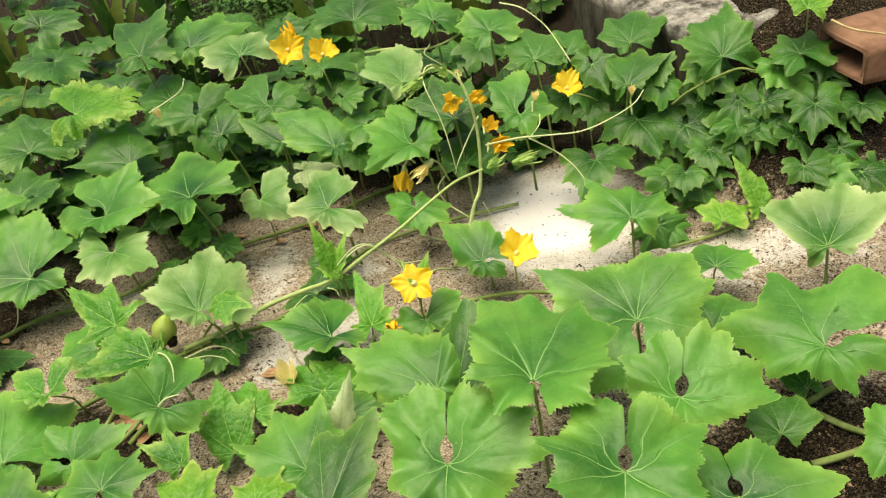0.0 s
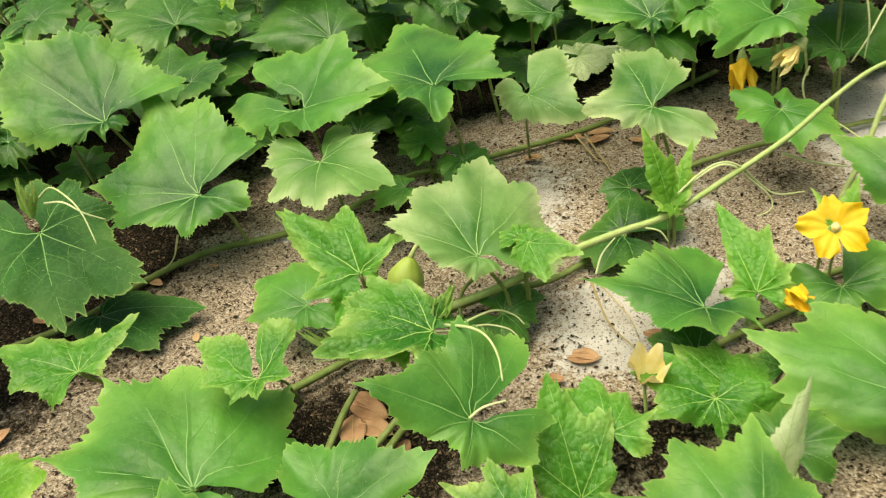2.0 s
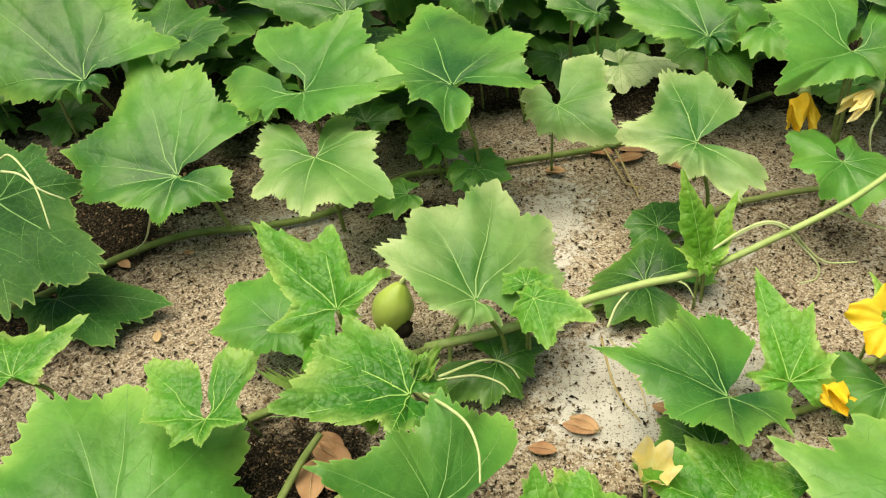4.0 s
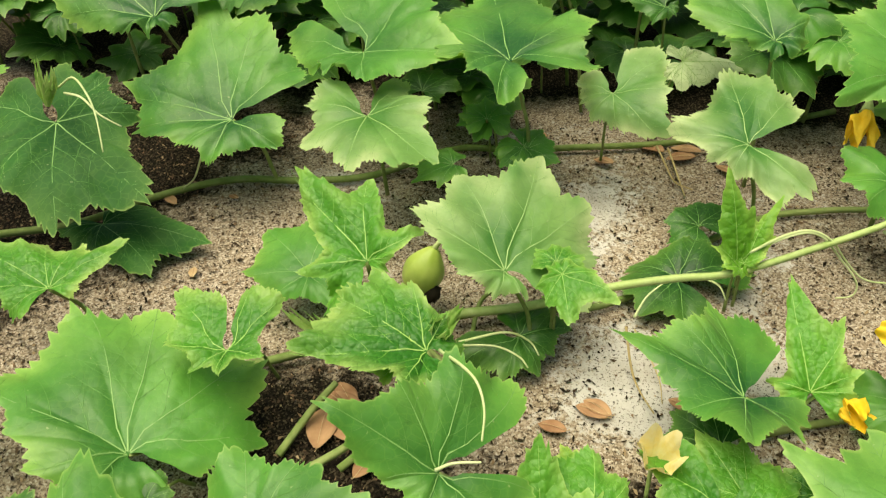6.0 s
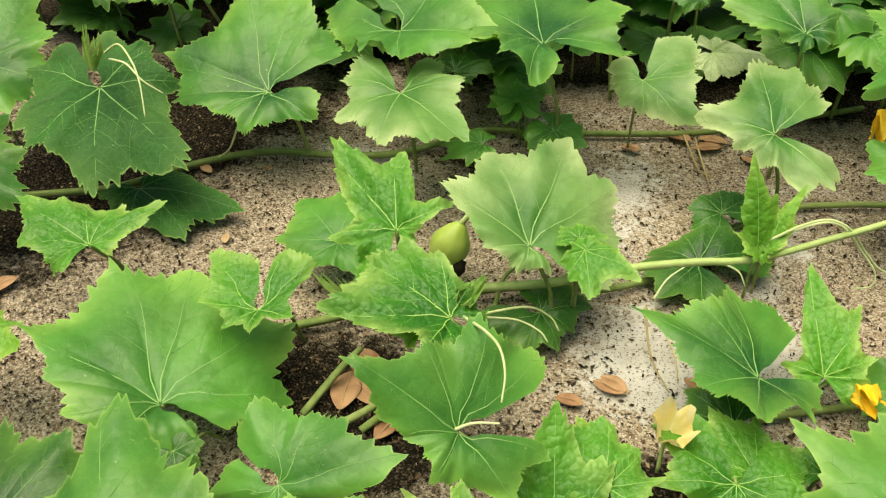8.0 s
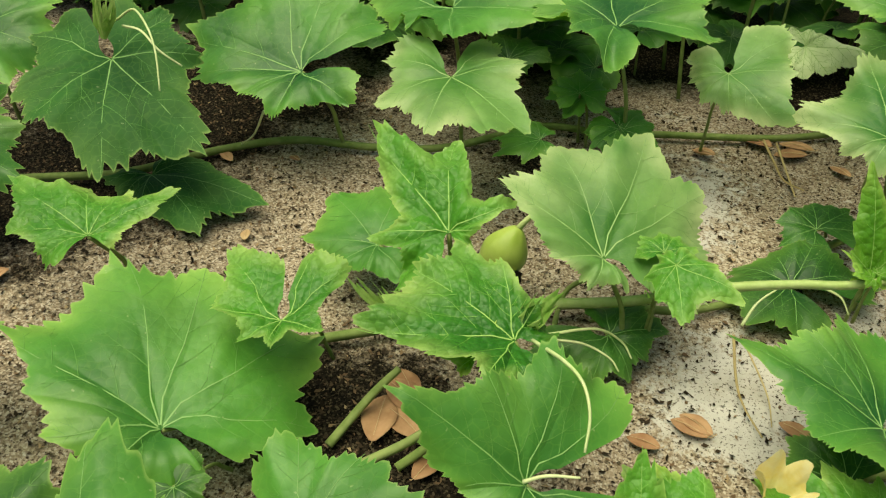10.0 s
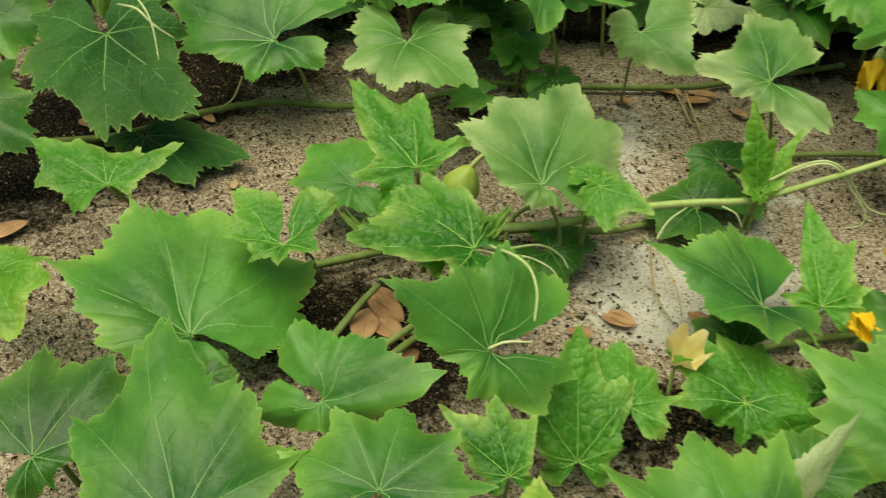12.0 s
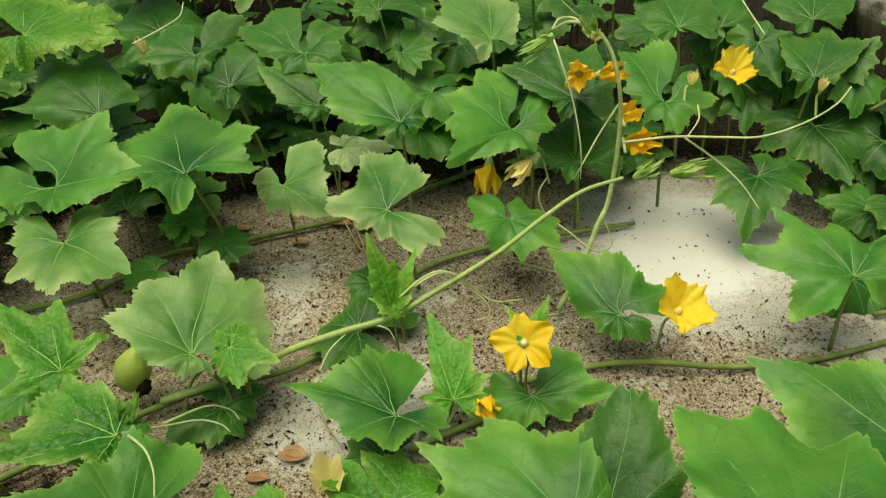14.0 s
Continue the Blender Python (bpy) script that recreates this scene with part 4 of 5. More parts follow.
leaf(vine_back, -0.869, 2.326, 0.380, 101, -2, 6, (21.3, 18.5, 8.1, 15.9, 8.4, 22.4, 8.7), "lime", slit=38)
leaf(vine_back, -0.722, 2.198, 0.270, -84, 12, -20, (17.7, 6.0, 21.6, 6.0, 17.8, 6.0, 9.1), "dark", slit=38)
leaf(vine_back, -1.096, 2.454, 0.250, -30, 14, -2, (18.0, 19.1, 13.0, 14.8, 10.8, 9.6, 12.3), "dark", slit=33)
leaf(vine_back, -0.351, 2.312, 0.305, -179, -20, 2, (16.4, 18.1, 8.1, 6.5, 6.6, 8.3, 10.6), "dark", notch=0.21, slit=6, count=420, at=(-157, -126, -89, -36, 17, 70, 129), lift=(-0.0, 0.4, 0.3, 0.3, 0.3, 0.3, 0.3))
leaf(vine_back, -0.324, 2.204, 0.247, -138, -17, -18, (5.8, 15.1, 7.4, 4.0, 2.7, 2.1), "dark", notch=0.21, slit=6, count=420, at=(-168, -92, -53, 14, 81, 115), lift=(-0.0, 0.3, 0.2, 0.1, -0.0, -0.0))
leaf(vine_back, 0.002, 2.288, 0.310, -37, 23, -5, (15.6, 11.8, 17.0, 5.5, 10.6, 4.8, 5.0), "sage", slit=38)
leaf(vine_back, -0.170, 2.358, 0.270, 162, -14, 9, (7.6, 6.7, 2.5, 8.2, 3.1, 7.4, 3.9), "dark", slit=16)
leaf(vine_back, -0.493, 2.267, 0.270, -56, 6, -18, (8.2, 4.4, 15.7, 4.4, 15.9, 6.3, 8.0), "dark", slit=20)
leaf(vine_back, -0.563, 2.340, 0.310, -179, -25, -2, (5.6, 4.9, 6.3, 4.3, 11.7, 13.7, 11.1), "dark", slit=9)
leaf(vine_back, -0.208, 2.408, 0.340, -35, 6, -7, (9.1, 7.3, 12.4, 5.9, 11.6, 4.2, 9.3), "dark", slit=33)
leaf(vine_bank, 0.425, 2.270, 0.300, -39, 12, -8, (15.1, 13.5, 14.0, 5.7, 10.9, 4.3, 7.0), "dark", slit=38)
leaf(vine_bank, 0.587, 2.249, 0.310, -18, 17, -10, (12.6, 9.9, 15.4, 4.8, 14.6, 4.3, 5.8), "dark", slit=38)
leaf(vine_bank, 0.548, 2.118, 0.260, -10, 18, -8, (14.9, 5.5, 15.0, 4.2, 13.0, 4.2, 4.2), "dark", slit=38)
leaf(vine_bank, 0.670, 2.067, 0.150, -173, -23, -2, (9.7, 9.4, 6.3, 10.8, 5.1, 12.7, 9.0), "dark", slit=9, foot=(0.685, 2.117, 0.087))
leaf(vine_bank, 0.621, 1.896, 0.120, -163, -11, -7, (5.9, 5.8, 5.5, 5.5, 5.8, 4.1, 5.3), "dark", slit=28)
leaf(vine_right, -0.006, 1.924, 0.150, 171, -16, -3, (8.1, 10.6, 7.4, 9.1, 7.2, 5.4, 8.3), "", slit=5)
leaf(vine_back, 0.127, 2.062, 0.160, -23, 14, -5, (14.0, 6.3, 14.7, 5.2, 11.3, 4.6, 8.2), "dark", slit=25)
leaf(vine_back, -0.571, 2.066, 0.100, -24, 11, -4, (4.8, 6.7, 3.6, 6.0, 3.3, 4.9, 3.6), "", slit=16)
leaf(vine_back, -0.510, 2.025, 0.080, 144, -13, 7, (5.2, 5.5, 4.9, 4.7, 5.3, 4.8, 5.4), "", slit=25)
leaf(vine_back, -0.610, 1.949, 0.090, -99, -1, -9, (6.6, 7.4, 5.7, 5.4, 4.3, 3.8, 3.2), "", slit=38)
leaf(vine_back, -0.706, 2.139, 0.100, 7, 11, 0, (7.7, 7.8, 8.6, 8.4, 7.0, 5.0, 4.0), "dark", slit=38)
leaf(vine_back, -0.579, 2.053, 0.110, -13, 13, -3, (5.2, 5.1, 5.0, 4.5, 4.8, 3.9, 4.4), "", slit=23)
leaf(vine_back, -0.517, 2.031, 0.080, 108, -5, 9, (5.8, 4.8, 4.6, 4.9, 4.5, 5.1, 4.5), "", slit=31)
leaf(vine_front, -0.243, 1.914, 0.050, -46, 7, -7, (5.2, 5.1, 6.0, 5.1, 6.8, 6.0, 6.4), "dark", slit=19)
leaf(vine_front, -0.266, 1.816, 0.030, -66, 0, -8, (8.0, 9.6, 6.5, 9.3, 8.8, 8.7, 10.9), "dark", slit=20)
leaf(vine_front, -0.462, 1.657, 0.040, 104, -7, 11, (5.1, 7.6, 6.2, 6.2, 6.9, 5.0, 9.1), "dark", slit=18)
leaf(vine_front, -0.407, 1.604, 0.200, 163, -23, 7, (6.9, 7.5, 4.2, 3.7, 3.4, 2.1, 2.3), "crinkle", notch=0.3, slit=5, at=(-0, 56, -35, 90, -70, 139, -137))
leaf(vine_front, -0.420, 1.668, 0.160, 21, 11, 4, (3.3, 3.1, 3.9, 3.5, 3.8, 3.0, 3.2), "crinkle", slit=23)
leaf(vine_front, -0.204, 1.766, 0.110, -30, 68, -10, (12.6, 6.0, 7.0, 3.5, 4.5, 2.0, 2.7), "lime", notch=0.34, slit=20, at=(0, 22, -26, 45, -55, 95, -85))
leaf(vine_front, -0.196, 1.764, 0.112, 35, 52, 8, (9.5, 5.5, 4.6, 3.5, 3.0, 2.0, 1.8), "lime", notch=0.34, slit=20, at=(0, 24, -24, 50, -50, 90, -90))
leaf(vine_front, -0.200, 1.762, 0.108, -80, 35, -10, (4.5, 3.0, 3.0, 2.0, 2.0, 1.4, 1.4), "lime", notch=0.3, slit=20)
leaf(vine_front, -0.215, 1.520, 0.050, -88, -0, -12, (7.2, 6.2, 7.1, 5.6, 6.5, 5.9, 6.3), "dark", slit=38)
leaf(vine_front, -0.191, 1.449, 0.060, -41, 12, -8, (9.3, 4.7, 6.8, 4.1, 5.1, 3.9, 3.5), "crinkle", slit=38)
leaf(vine_front, -0.125, 1.461, 0.070, 21, 12, 4, (4.5, 4.2, 5.0, 4.1, 4.9, 3.9, 4.0), "crinkle", slit=28)
leaf(vine_front, -0.352, 1.452, 0.035, -74, 5, -12, (5.7, 3.8, 5.9, 2.6, 4.0, 2.0, 2.5), "lime", slit=38)
leaf(vine_front, -0.341, 1.371, 0.090, -11, 19, -2, (8.4, 10.0, 5.8, 6.7, 5.8, 4.5, 5.0), "crinkle", slit=26)
leaf(vine_front, -0.708, 1.098, 0.150, -29, 17, -7, (22.2, 15.7, 14.1, 9.9, 12.6, 6.4, 8.0), "", slit=38)
leaf(vine_front, -0.877, 1.136, 0.140, 49, 3, 11, (13.0, 12.2, 3.6, 12.8, 3.6, 10.0, 4.5), "dark", slit=32)
leaf(vine_front, -0.632, 1.249, 0.160, 107, -11, 35, (3.5, 12.7, 3.5, 8.1, 3.5, 8.2, 6.9), "", slit=5)
leaf(vine_front, -0.547, 1.159, 0.170, -2, 11, 0, (9.1, 9.1, 9.2, 10.2, 9.5, 7.4, 6.1), "", slit=26)
leaf(vine_front, -0.444, 1.236, 0.120, -25, 33, -12, (8.2, 9.3, 6.6, 3.7, 2.6, 2.6, 2.6), "crinkle", slit=38, notch=0.27)
leaf(vine_front, -0.382, 1.319, 0.050, -13, 45, -6, (15.4, 10.3, 10.9, 4.8, 4.9, 4.3, 4.3), "crinkle", slit=38, notch=0.27)
leaf(vine_front, -0.219, 1.196, 0.100, -27, 16, -4, (14.9, 15.4, 15.0, 9.3, 9.7, 4.3, 6.9), "", slit=38)
leaf(vine_front, -0.180, 1.306, 0.060, 52, 62, 61, (13.0, 4.8, 4.6, 4.5, 3.6, 3.6, 3.6), "pale", slit=38)
leaf(vine_front, -0.164, 1.050, 0.150, 31, 17, 1, (20.3, 15.2, 9.9, 6.9, 8.3, 5.7, 5.7), "dark", slit=38)
leaf(vine_front, -0.404, 1.120, 0.120, -7, 17, -2, (11.6, 9.8, 10.1, 5.7, 5.3, 4.0, 4.5), "lime", slit=38)
leaf(vine_front, -0.297, 1.131, 0.110, -8, 13, -2, (6.1, 6.5, 8.0, 5.6, 7.4, 3.5, 4.3), "lime", slit=29)
leaf(vine_right, 0.009, 1.361, 0.080, -31, 21, -12, (18.6, 20.4, 13.8, 16.2, 8.7, 5.2, 4.6), "", notch=0.2, slit=5, at=(0, 27, -43, 50, -70, 86, -137))
leaf(vine_right, 0.048, 1.367, 0.060, 17, 37, -4, (19.5, 14.5, 17.9, 7.4, 12.6, 3.1, 8.4), "dark", notch=0.2, slit=5, at=(-0, 18, -16, 47, -47, 118, -81))
leaf(vine_right, 0.537, 1.402, 0.070, 34, 11, 4, (11.2, 10.1, 13.9, 12.7, 10.2, 8.5, 4.2), "", slit=38)
leaf(vine_front, -0.159, 1.336, 0.080, 11, 12, 2, (6.8, 5.7, 7.5, 4.7, 7.0, 3.5, 5.6), "dark", slit=37)
leaf(vine_bank, 0.942, 2.029, 0.400, 22, 16, 11, (13.4, 9.8, 10.8, 6.6, 5.2, 3.7, 4.1), "lime", slit=38)
leaf(vine_back, 0.346, 2.266, 0.310, -7, 16, -0, (15.8, 10.8, 13.3, 6.4, 9.9, 5.2, 8.1), "dark", slit=38)
leaf(vine_back, 0.249, 2.392, 0.360, -17, 16, -2, (13.4, 10.8, 14.3, 8.2, 10.9, 6.9, 9.4), "", slit=18)
leaf(vine_back, -0.122, 2.635, 0.380, 39, 10, 7, (19.5, 22.3, 17.6, 22.5, 13.8, 12.6, 7.4), "dark", slit=38)
leaf(vine_back, 0.105, 2.506, 0.380, -7, 17, 1, (13.0, 12.9, 11.2, 10.4, 9.3, 8.0, 8.1), "", slit=23)
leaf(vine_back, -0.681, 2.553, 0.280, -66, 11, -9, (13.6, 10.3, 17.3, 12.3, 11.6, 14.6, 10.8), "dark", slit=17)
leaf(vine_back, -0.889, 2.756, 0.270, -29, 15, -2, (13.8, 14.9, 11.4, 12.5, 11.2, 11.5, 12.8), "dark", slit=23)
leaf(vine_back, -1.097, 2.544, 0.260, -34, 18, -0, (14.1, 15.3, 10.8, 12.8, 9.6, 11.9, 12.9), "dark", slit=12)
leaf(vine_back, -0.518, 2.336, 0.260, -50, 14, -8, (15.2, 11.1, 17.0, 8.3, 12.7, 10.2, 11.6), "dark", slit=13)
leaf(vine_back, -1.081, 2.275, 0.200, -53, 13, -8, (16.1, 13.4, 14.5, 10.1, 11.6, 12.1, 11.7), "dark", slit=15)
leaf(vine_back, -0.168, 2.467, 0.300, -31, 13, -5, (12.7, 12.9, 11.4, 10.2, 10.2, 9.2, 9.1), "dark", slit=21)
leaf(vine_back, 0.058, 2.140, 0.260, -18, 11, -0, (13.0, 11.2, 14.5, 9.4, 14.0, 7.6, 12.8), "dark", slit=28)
leaf(vine_right, 0.443, 0.971, 0.130, 178, -16, 5, (7.7, 10.7, 7.5, 16.1, 8.7, 9.9, 11.9), "", slit=1)
leaf(vine_right, 0.550, 1.101, 0.100, 5, 16, 3, (8.3, 8.1, 8.9, 5.7, 7.6, 4.9, 3.2), "dark", slit=37)
leaf(vine_bank, 0.640, 1.227, 0.060, -16, 19, -3, (9.2, 5.7, 9.7, 3.4, 4.8, 2.7, 2.7), "dark", slit=38)

# runners and stems
rod("stem", [(-0.555, 1.680, 0.040), (-0.449, 1.685, 0.070), (-0.355, 1.709, 0.095), (-0.278, 1.741, 0.095), (-0.207, 1.759, 0.100), (-0.117, 1.776, 0.140), (-0.034, 1.800, 0.175), (0.034, 1.840, 0.200), (0.102, 1.870, 0.225), (0.166, 1.875, 0.240)], 0.0060, 0.0027, STEM, vine_front, "thick pale green stem", 8, 6, 0.06)
rod("stem", [(0.061, 1.838, 0.020), (0.103, 1.871, 0.080), (0.132, 1.896, 0.140), (0.152, 1.916, 0.170), (0.165, 1.927, 0.240), (0.170, 1.932, 0.310), (0.166, 1.933, 0.370), (0.154, 1.949, 0.420), (0.131, 1.958, 0.450), (0.098, 1.967, 0.460), (0.073, 1.989, 0.440)], 0.0048, 0.0026, STEM, vine_right, "pale green climbing stem", 8, 6, 0.06)
rod("runner", [(-1.442, 1.686, 0.015), (-1.285, 1.749, 0.015), (-1.178, 1.798, 0.015), (-1.082, 1.890, 0.015), (-0.985, 1.951, 0.015), (-0.870, 1.973, 0.012), (-0.760, 2.009, 0.012), (-0.645, 2.108, 0.012), (-0.547, 2.120, 0.012), (-0.462, 2.143, 0.012), (-0.293, 2.187, 0.012), (-0.172, 2.250, 0.012), (-0.011, 2.341, 0.012)], 0.006, 0.005, RUNNER, vine_back, "", 8, 6, 0.06)
rod("runner", [(-0.840, 1.546, 0.012), (-0.785, 1.573, 0.012), (-0.730, 1.602, 0.015), (-0.649, 1.653, 0.015), (-0.562, 1.693, 0.020), (-0.489, 1.723, 0.020), (-0.397, 1.747, 0.015), (-0.353, 1.772, 0.012), (-0.309, 1.805, 0.012)], 0.006, 0.0045, RUNNER, vine_front, "", 8, 6, 0.06)
rod("runner", [(-0.058, 1.678, 0.010), (0.100, 1.708, 0.012), (0.187, 1.696, 0.020), (0.265, 1.683, 0.015), (0.328, 1.679, 0.012), (0.430, 1.682, 0.012), (0.585, 1.717, 0.012)], 0.005, 0.004, RUNNER, vine_right, "", 8, 6, 0.06)
rod("runner", [(-0.304, 1.849, 0.012), (-0.160, 1.992, 0.012), (-0.062, 2.035, 0.012), (0.015, 2.048, 0.015), (0.080, 2.051, 0.020), (0.239, 2.079, 0.012)], 0.005, 0.004, RUNNER, vine_back, "", 8, 6, 0.06)
rod("runner", [(-0.707, 1.440, 0.012), (-0.683, 1.502, 0.030), (-0.665, 1.537, 0.040)], 0.005, 0.004, RUNNER, vine_front, "", 8, 6, 0.06)
rod("runner", [(-0.676, 1.418, 0.012), (-0.630, 1.456, 0.025), (-0.597, 1.489, 0.040)], 0.005, 0.004, RUNNER, vine_front, "", 8, 6, 0.06)
rod("runner", [(-0.631, 1.435, 0.012), (-0.593, 1.476, 0.030), (-0.568, 1.488, 0.050)], 0.005, 0.004, RUNNER, vine_front, "", 8, 6, 0.06)
rod("runner", [(-0.590, 1.647, 0.015), (-0.527, 1.613, 0.012), (-0.524, 1.719, 0.030), (-0.487, 1.720, 0.070)], 0.004, 0.003, RUNNER, vine_front, "", 8, 6, 0.06)
rod("runner", [(-0.189, 1.567, 0.012), (-0.137, 1.591, 0.015), (-0.066, 1.621, 0.015), (0.007, 1.649, 0.020)], 0.005, 0.004, RUNNER, vine_right, "", 8, 6, 0.06)
rod("runner", [(0.647, 1.238, 0.015), (0.707, 1.254, 0.030), (0.754, 1.261, 0.040)], 0.006, 0.005, RUNNER, vine_right, "", 8, 6, 0.06)
rod("runner", [(0.649, 1.218, 0.012), (0.693, 1.163, 0.015), (0.745, 1.124, 0.020)], 0.006, 0.005, RUNNER, vine_right, "", 8, 6, 0.06)
rod("runner", [(0.604, 1.107, 0.012), (0.669, 1.110, 0.020), (0.739, 1.122, 0.030)], 0.006, 0.005, RUNNER, vine_right, "", 8, 6, 0.06)
rod("runner", [(0.550, 1.770, 0.012), (0.665, 1.787, 0.015), (0.728, 1.803, 0.030)], 0.004, 0.003, RUNNER, vine_bank, "", 8, 6, 0.06)
rod("runner", [(0.645, 2.092, 0.200), (0.687, 2.068, 0.240), (0.769, 2.006, 0.300), (0.815, 2.000, 0.290)], 0.0032, 0.0026, RUNNER, vine_bank, "", 8, 6, 0.06)
rod("stem", [(-0.106, 2.586, 0.300), (-0.021, 2.547, 0.310), (0.059, 2.496, 0.310), (0.133, 2.492, 0.320), (0.227, 2.493, 0.360)], 0.004, 0.003, STEM, vine_back, "", 8, 6, 0.06)

# tendrils
rod("tendril", [(0.182, 1.949, 0.260), (0.259, 1.953, 0.260), (0.338, 1.956, 0.250), (0.402, 1.947, 0.250), (0.474, 1.962, 0.260), (0.534, 1.994, 0.270), (0.563, 2.013, 0.290)], 0.0022, 0.0012, TENDRIL, vine_right, "", 5, 7)
rod("tendril", [(0.283, 1.963, 0.250), (0.340, 1.969, 0.200), (0.375, 1.940, 0.170), (0.397, 1.904, 0.140)], 0.0019, 0.0010, TENDRIL, vine_right, "", 5, 7)
rod("tendril", [(0.071, 1.979, 0.440), (0.077, 1.940, 0.420), (0.096, 1.924, 0.350), (0.105, 1.904, 0.280), (0.107, 1.914, 0.220)], 0.0019, 0.0010, TENDRIL, vine_right, "", 5, 7)
rod("tendril", [(0.178, 1.960, 0.330), (0.144, 1.952, 0.280), (0.115, 1.933, 0.240), (0.101, 1.946, 0.200)], 0.0019, 0.0010, TENDRIL, vine_right, "", 5, 7)
rod("tendril", [(0.321, 2.033, 0.270), (0.315, 2.003, 0.260), (0.290, 1.970, 0.250)], 0.0019, 0.0010, TENDRIL, vine_right, "", 5, 7)
rod("tendril", [(0.073, 2.046, 0.150), (0.052, 2.009, 0.140), (0.063, 2.004, 0.100), (0.102, 1.966, 0.080), (0.138, 1.938, 0.060), (0.164, 1.925, 0.080), (0.153, 1.938, 0.120)], 0.0019, 0.0010, TENDRIL, vine_back, "", 5, 7)
rod("tendril", [(-0.010, 1.893, 0.090), (0.041, 1.901, 0.060), (0.089, 1.892, 0.050)], 0.0025, 0.0014, TENDRIL, vine_front, "", 5, 7)
rod("tendril", [(-0.191, 1.772, 0.125), (-0.156, 1.774, 0.155), (-0.127, 1.777, 0.165), (-0.099, 1.781, 0.150), (-0.073, 1.787, 0.115), (-0.046, 1.788, 0.090), (-0.004, 1.799, 0.080)], 0.0022, 0.0011, TENDRIL, vine_front, "", 5, 7)
rod("tendril", [(-0.189, 1.775, 0.125), (-0.140, 1.787, 0.150), (-0.111, 1.789, 0.150), (-0.082, 1.787, 0.120), (-0.057, 1.783, 0.090), (-0.057, 1.779, 0.070), (-0.075, 1.781, 0.060)], 0.0020, 0.0010, TENDRIL, vine_front, "", 5, 7)
rod("tendril", [(-0.511, 1.460, 0.205), (-0.477, 1.416, 0.235), (-0.458, 1.393, 0.240), (-0.448, 1.372, 0.230), (-0.446, 1.350, 0.215)], 0.0020, 0.0011, TENDRIL, vine_front, "", 5, 7)
rod("tendril", [(-0.549, 1.546, 0.120), (-0.523, 1.589, 0.080), (-0.484, 1.615, 0.060), (-0.454, 1.613, 0.050), (-0.441, 1.606, 0.040)], 0.0019, 0.0010, TENDRIL, vine_front, "", 5, 7)
rod("tendril", [(-0.524, 1.594, 0.080), (-0.474, 1.631, 0.070), (-0.445, 1.641, 0.050), (-0.431, 1.629, 0.040)], 0.0019, 0.0010, TENDRIL, vine_front, "", 5, 7)
rod("tendril", [(-0.487, 1.338, 0.178), (-0.470, 1.340, 0.190), (-0.446, 1.346, 0.190)], 0.0018, 0.0010, TENDRIL, vine_front, "", 5, 7)
rod("tendril", [(-1.155, 1.826, 0.240), (-1.123, 1.823, 0.260), (-1.078, 1.784, 0.260), (-1.045, 1.746, 0.250), (-1.024, 1.711, 0.220)], 0.0019, 0.0010, TENDRIL, vine_back, "", 5, 7)
rod("tendril", [(-1.137, 1.813, 0.240), (-1.093, 1.790, 0.250), (-1.056, 1.768, 0.240), (-1.031, 1.773, 0.220)], 0.0019, 0.0010, TENDRIL, vine_back, "", 5, 7)
rod("tendril", [(-0.330, 1.690, 0.050), (-0.319, 1.654, 0.020), (-0.307, 1.626, 0.010), (-0.286, 1.591, 0.008)], 0.0019, 0.0010, STRAW, vine_front, "", 5, 7)
rod("tendril", [(-0.319, 1.698, 0.040), (-0.285, 1.651, 0.012), (-0.277, 1.608, 0.008)], 0.0012, 0.0007, STRAW, vine_front, "", 5, 7)
rod("tendril", [(-0.321, 1.719, 0.040), (-0.307, 1.752, 0.050), (-0.283, 1.788, 0.050)], 0.0019, 0.0010, TENDRIL, vine_front, "", 5, 7)
rod("tendril", [(-0.235, 1.802, 0.050), (-0.216, 1.789, 0.050), (-0.206, 1.774, 0.040)], 0.0019, 0.0010, TENDRIL, vine_front, "", 5, 7)
rod("tendril", [(-0.311, 2.171, 0.015), (-0.293, 2.122, 0.010), (-0.277, 2.080, 0.008), (-0.249, 2.066, 0.006)], 0.002, 0.0011, STRAW, vine_back, "", 5, 7)
rod("tendril", [(-0.292, 2.167, 0.015), (-0.273, 2.097, 0.008), (-0.261, 2.047, 0.006)], 0.002, 0.0011, STRAW, vine_back, "", 5, 7)
rod("tendril", [(-0.994, 1.887, 0.100), (-1.022, 1.897, 0.050), (-1.053, 1.908, 0.020)], 0.0019, 0.0010, TENDRIL, vine_back, "", 5, 7)
rod("tendril", [(0.276, 2.186, 0.500), (0.321, 2.118, 0.500), (0.365, 2.090, 0.460), (0.391, 2.036, 0.420), (0.402, 1.995, 0.400)], 0.002, 0.0011, TENDRIL, vine_bank, "", 5, 7)
rod("tendril", [(0.938, 1.899, 0.420), (0.966, 1.853, 0.410), (1.017, 1.792, 0.410)], 0.003, 0.0017, STRAW, vine_bank, "", 5, 7)
rod("tendril", [(0.073, 1.989, 0.440), (0.086, 1.995, 0.455), (0.108, 1.974, 0.460), (0.122, 1.951, 0.440), (0.121, 1.991, 0.450), (0.102, 1.990, 0.470), (0.087, 1.987, 0.490), (0.103, 2.005, 0.500)], 0.0019, 0.0010, TENDRIL, vine_back, "", 5, 7)
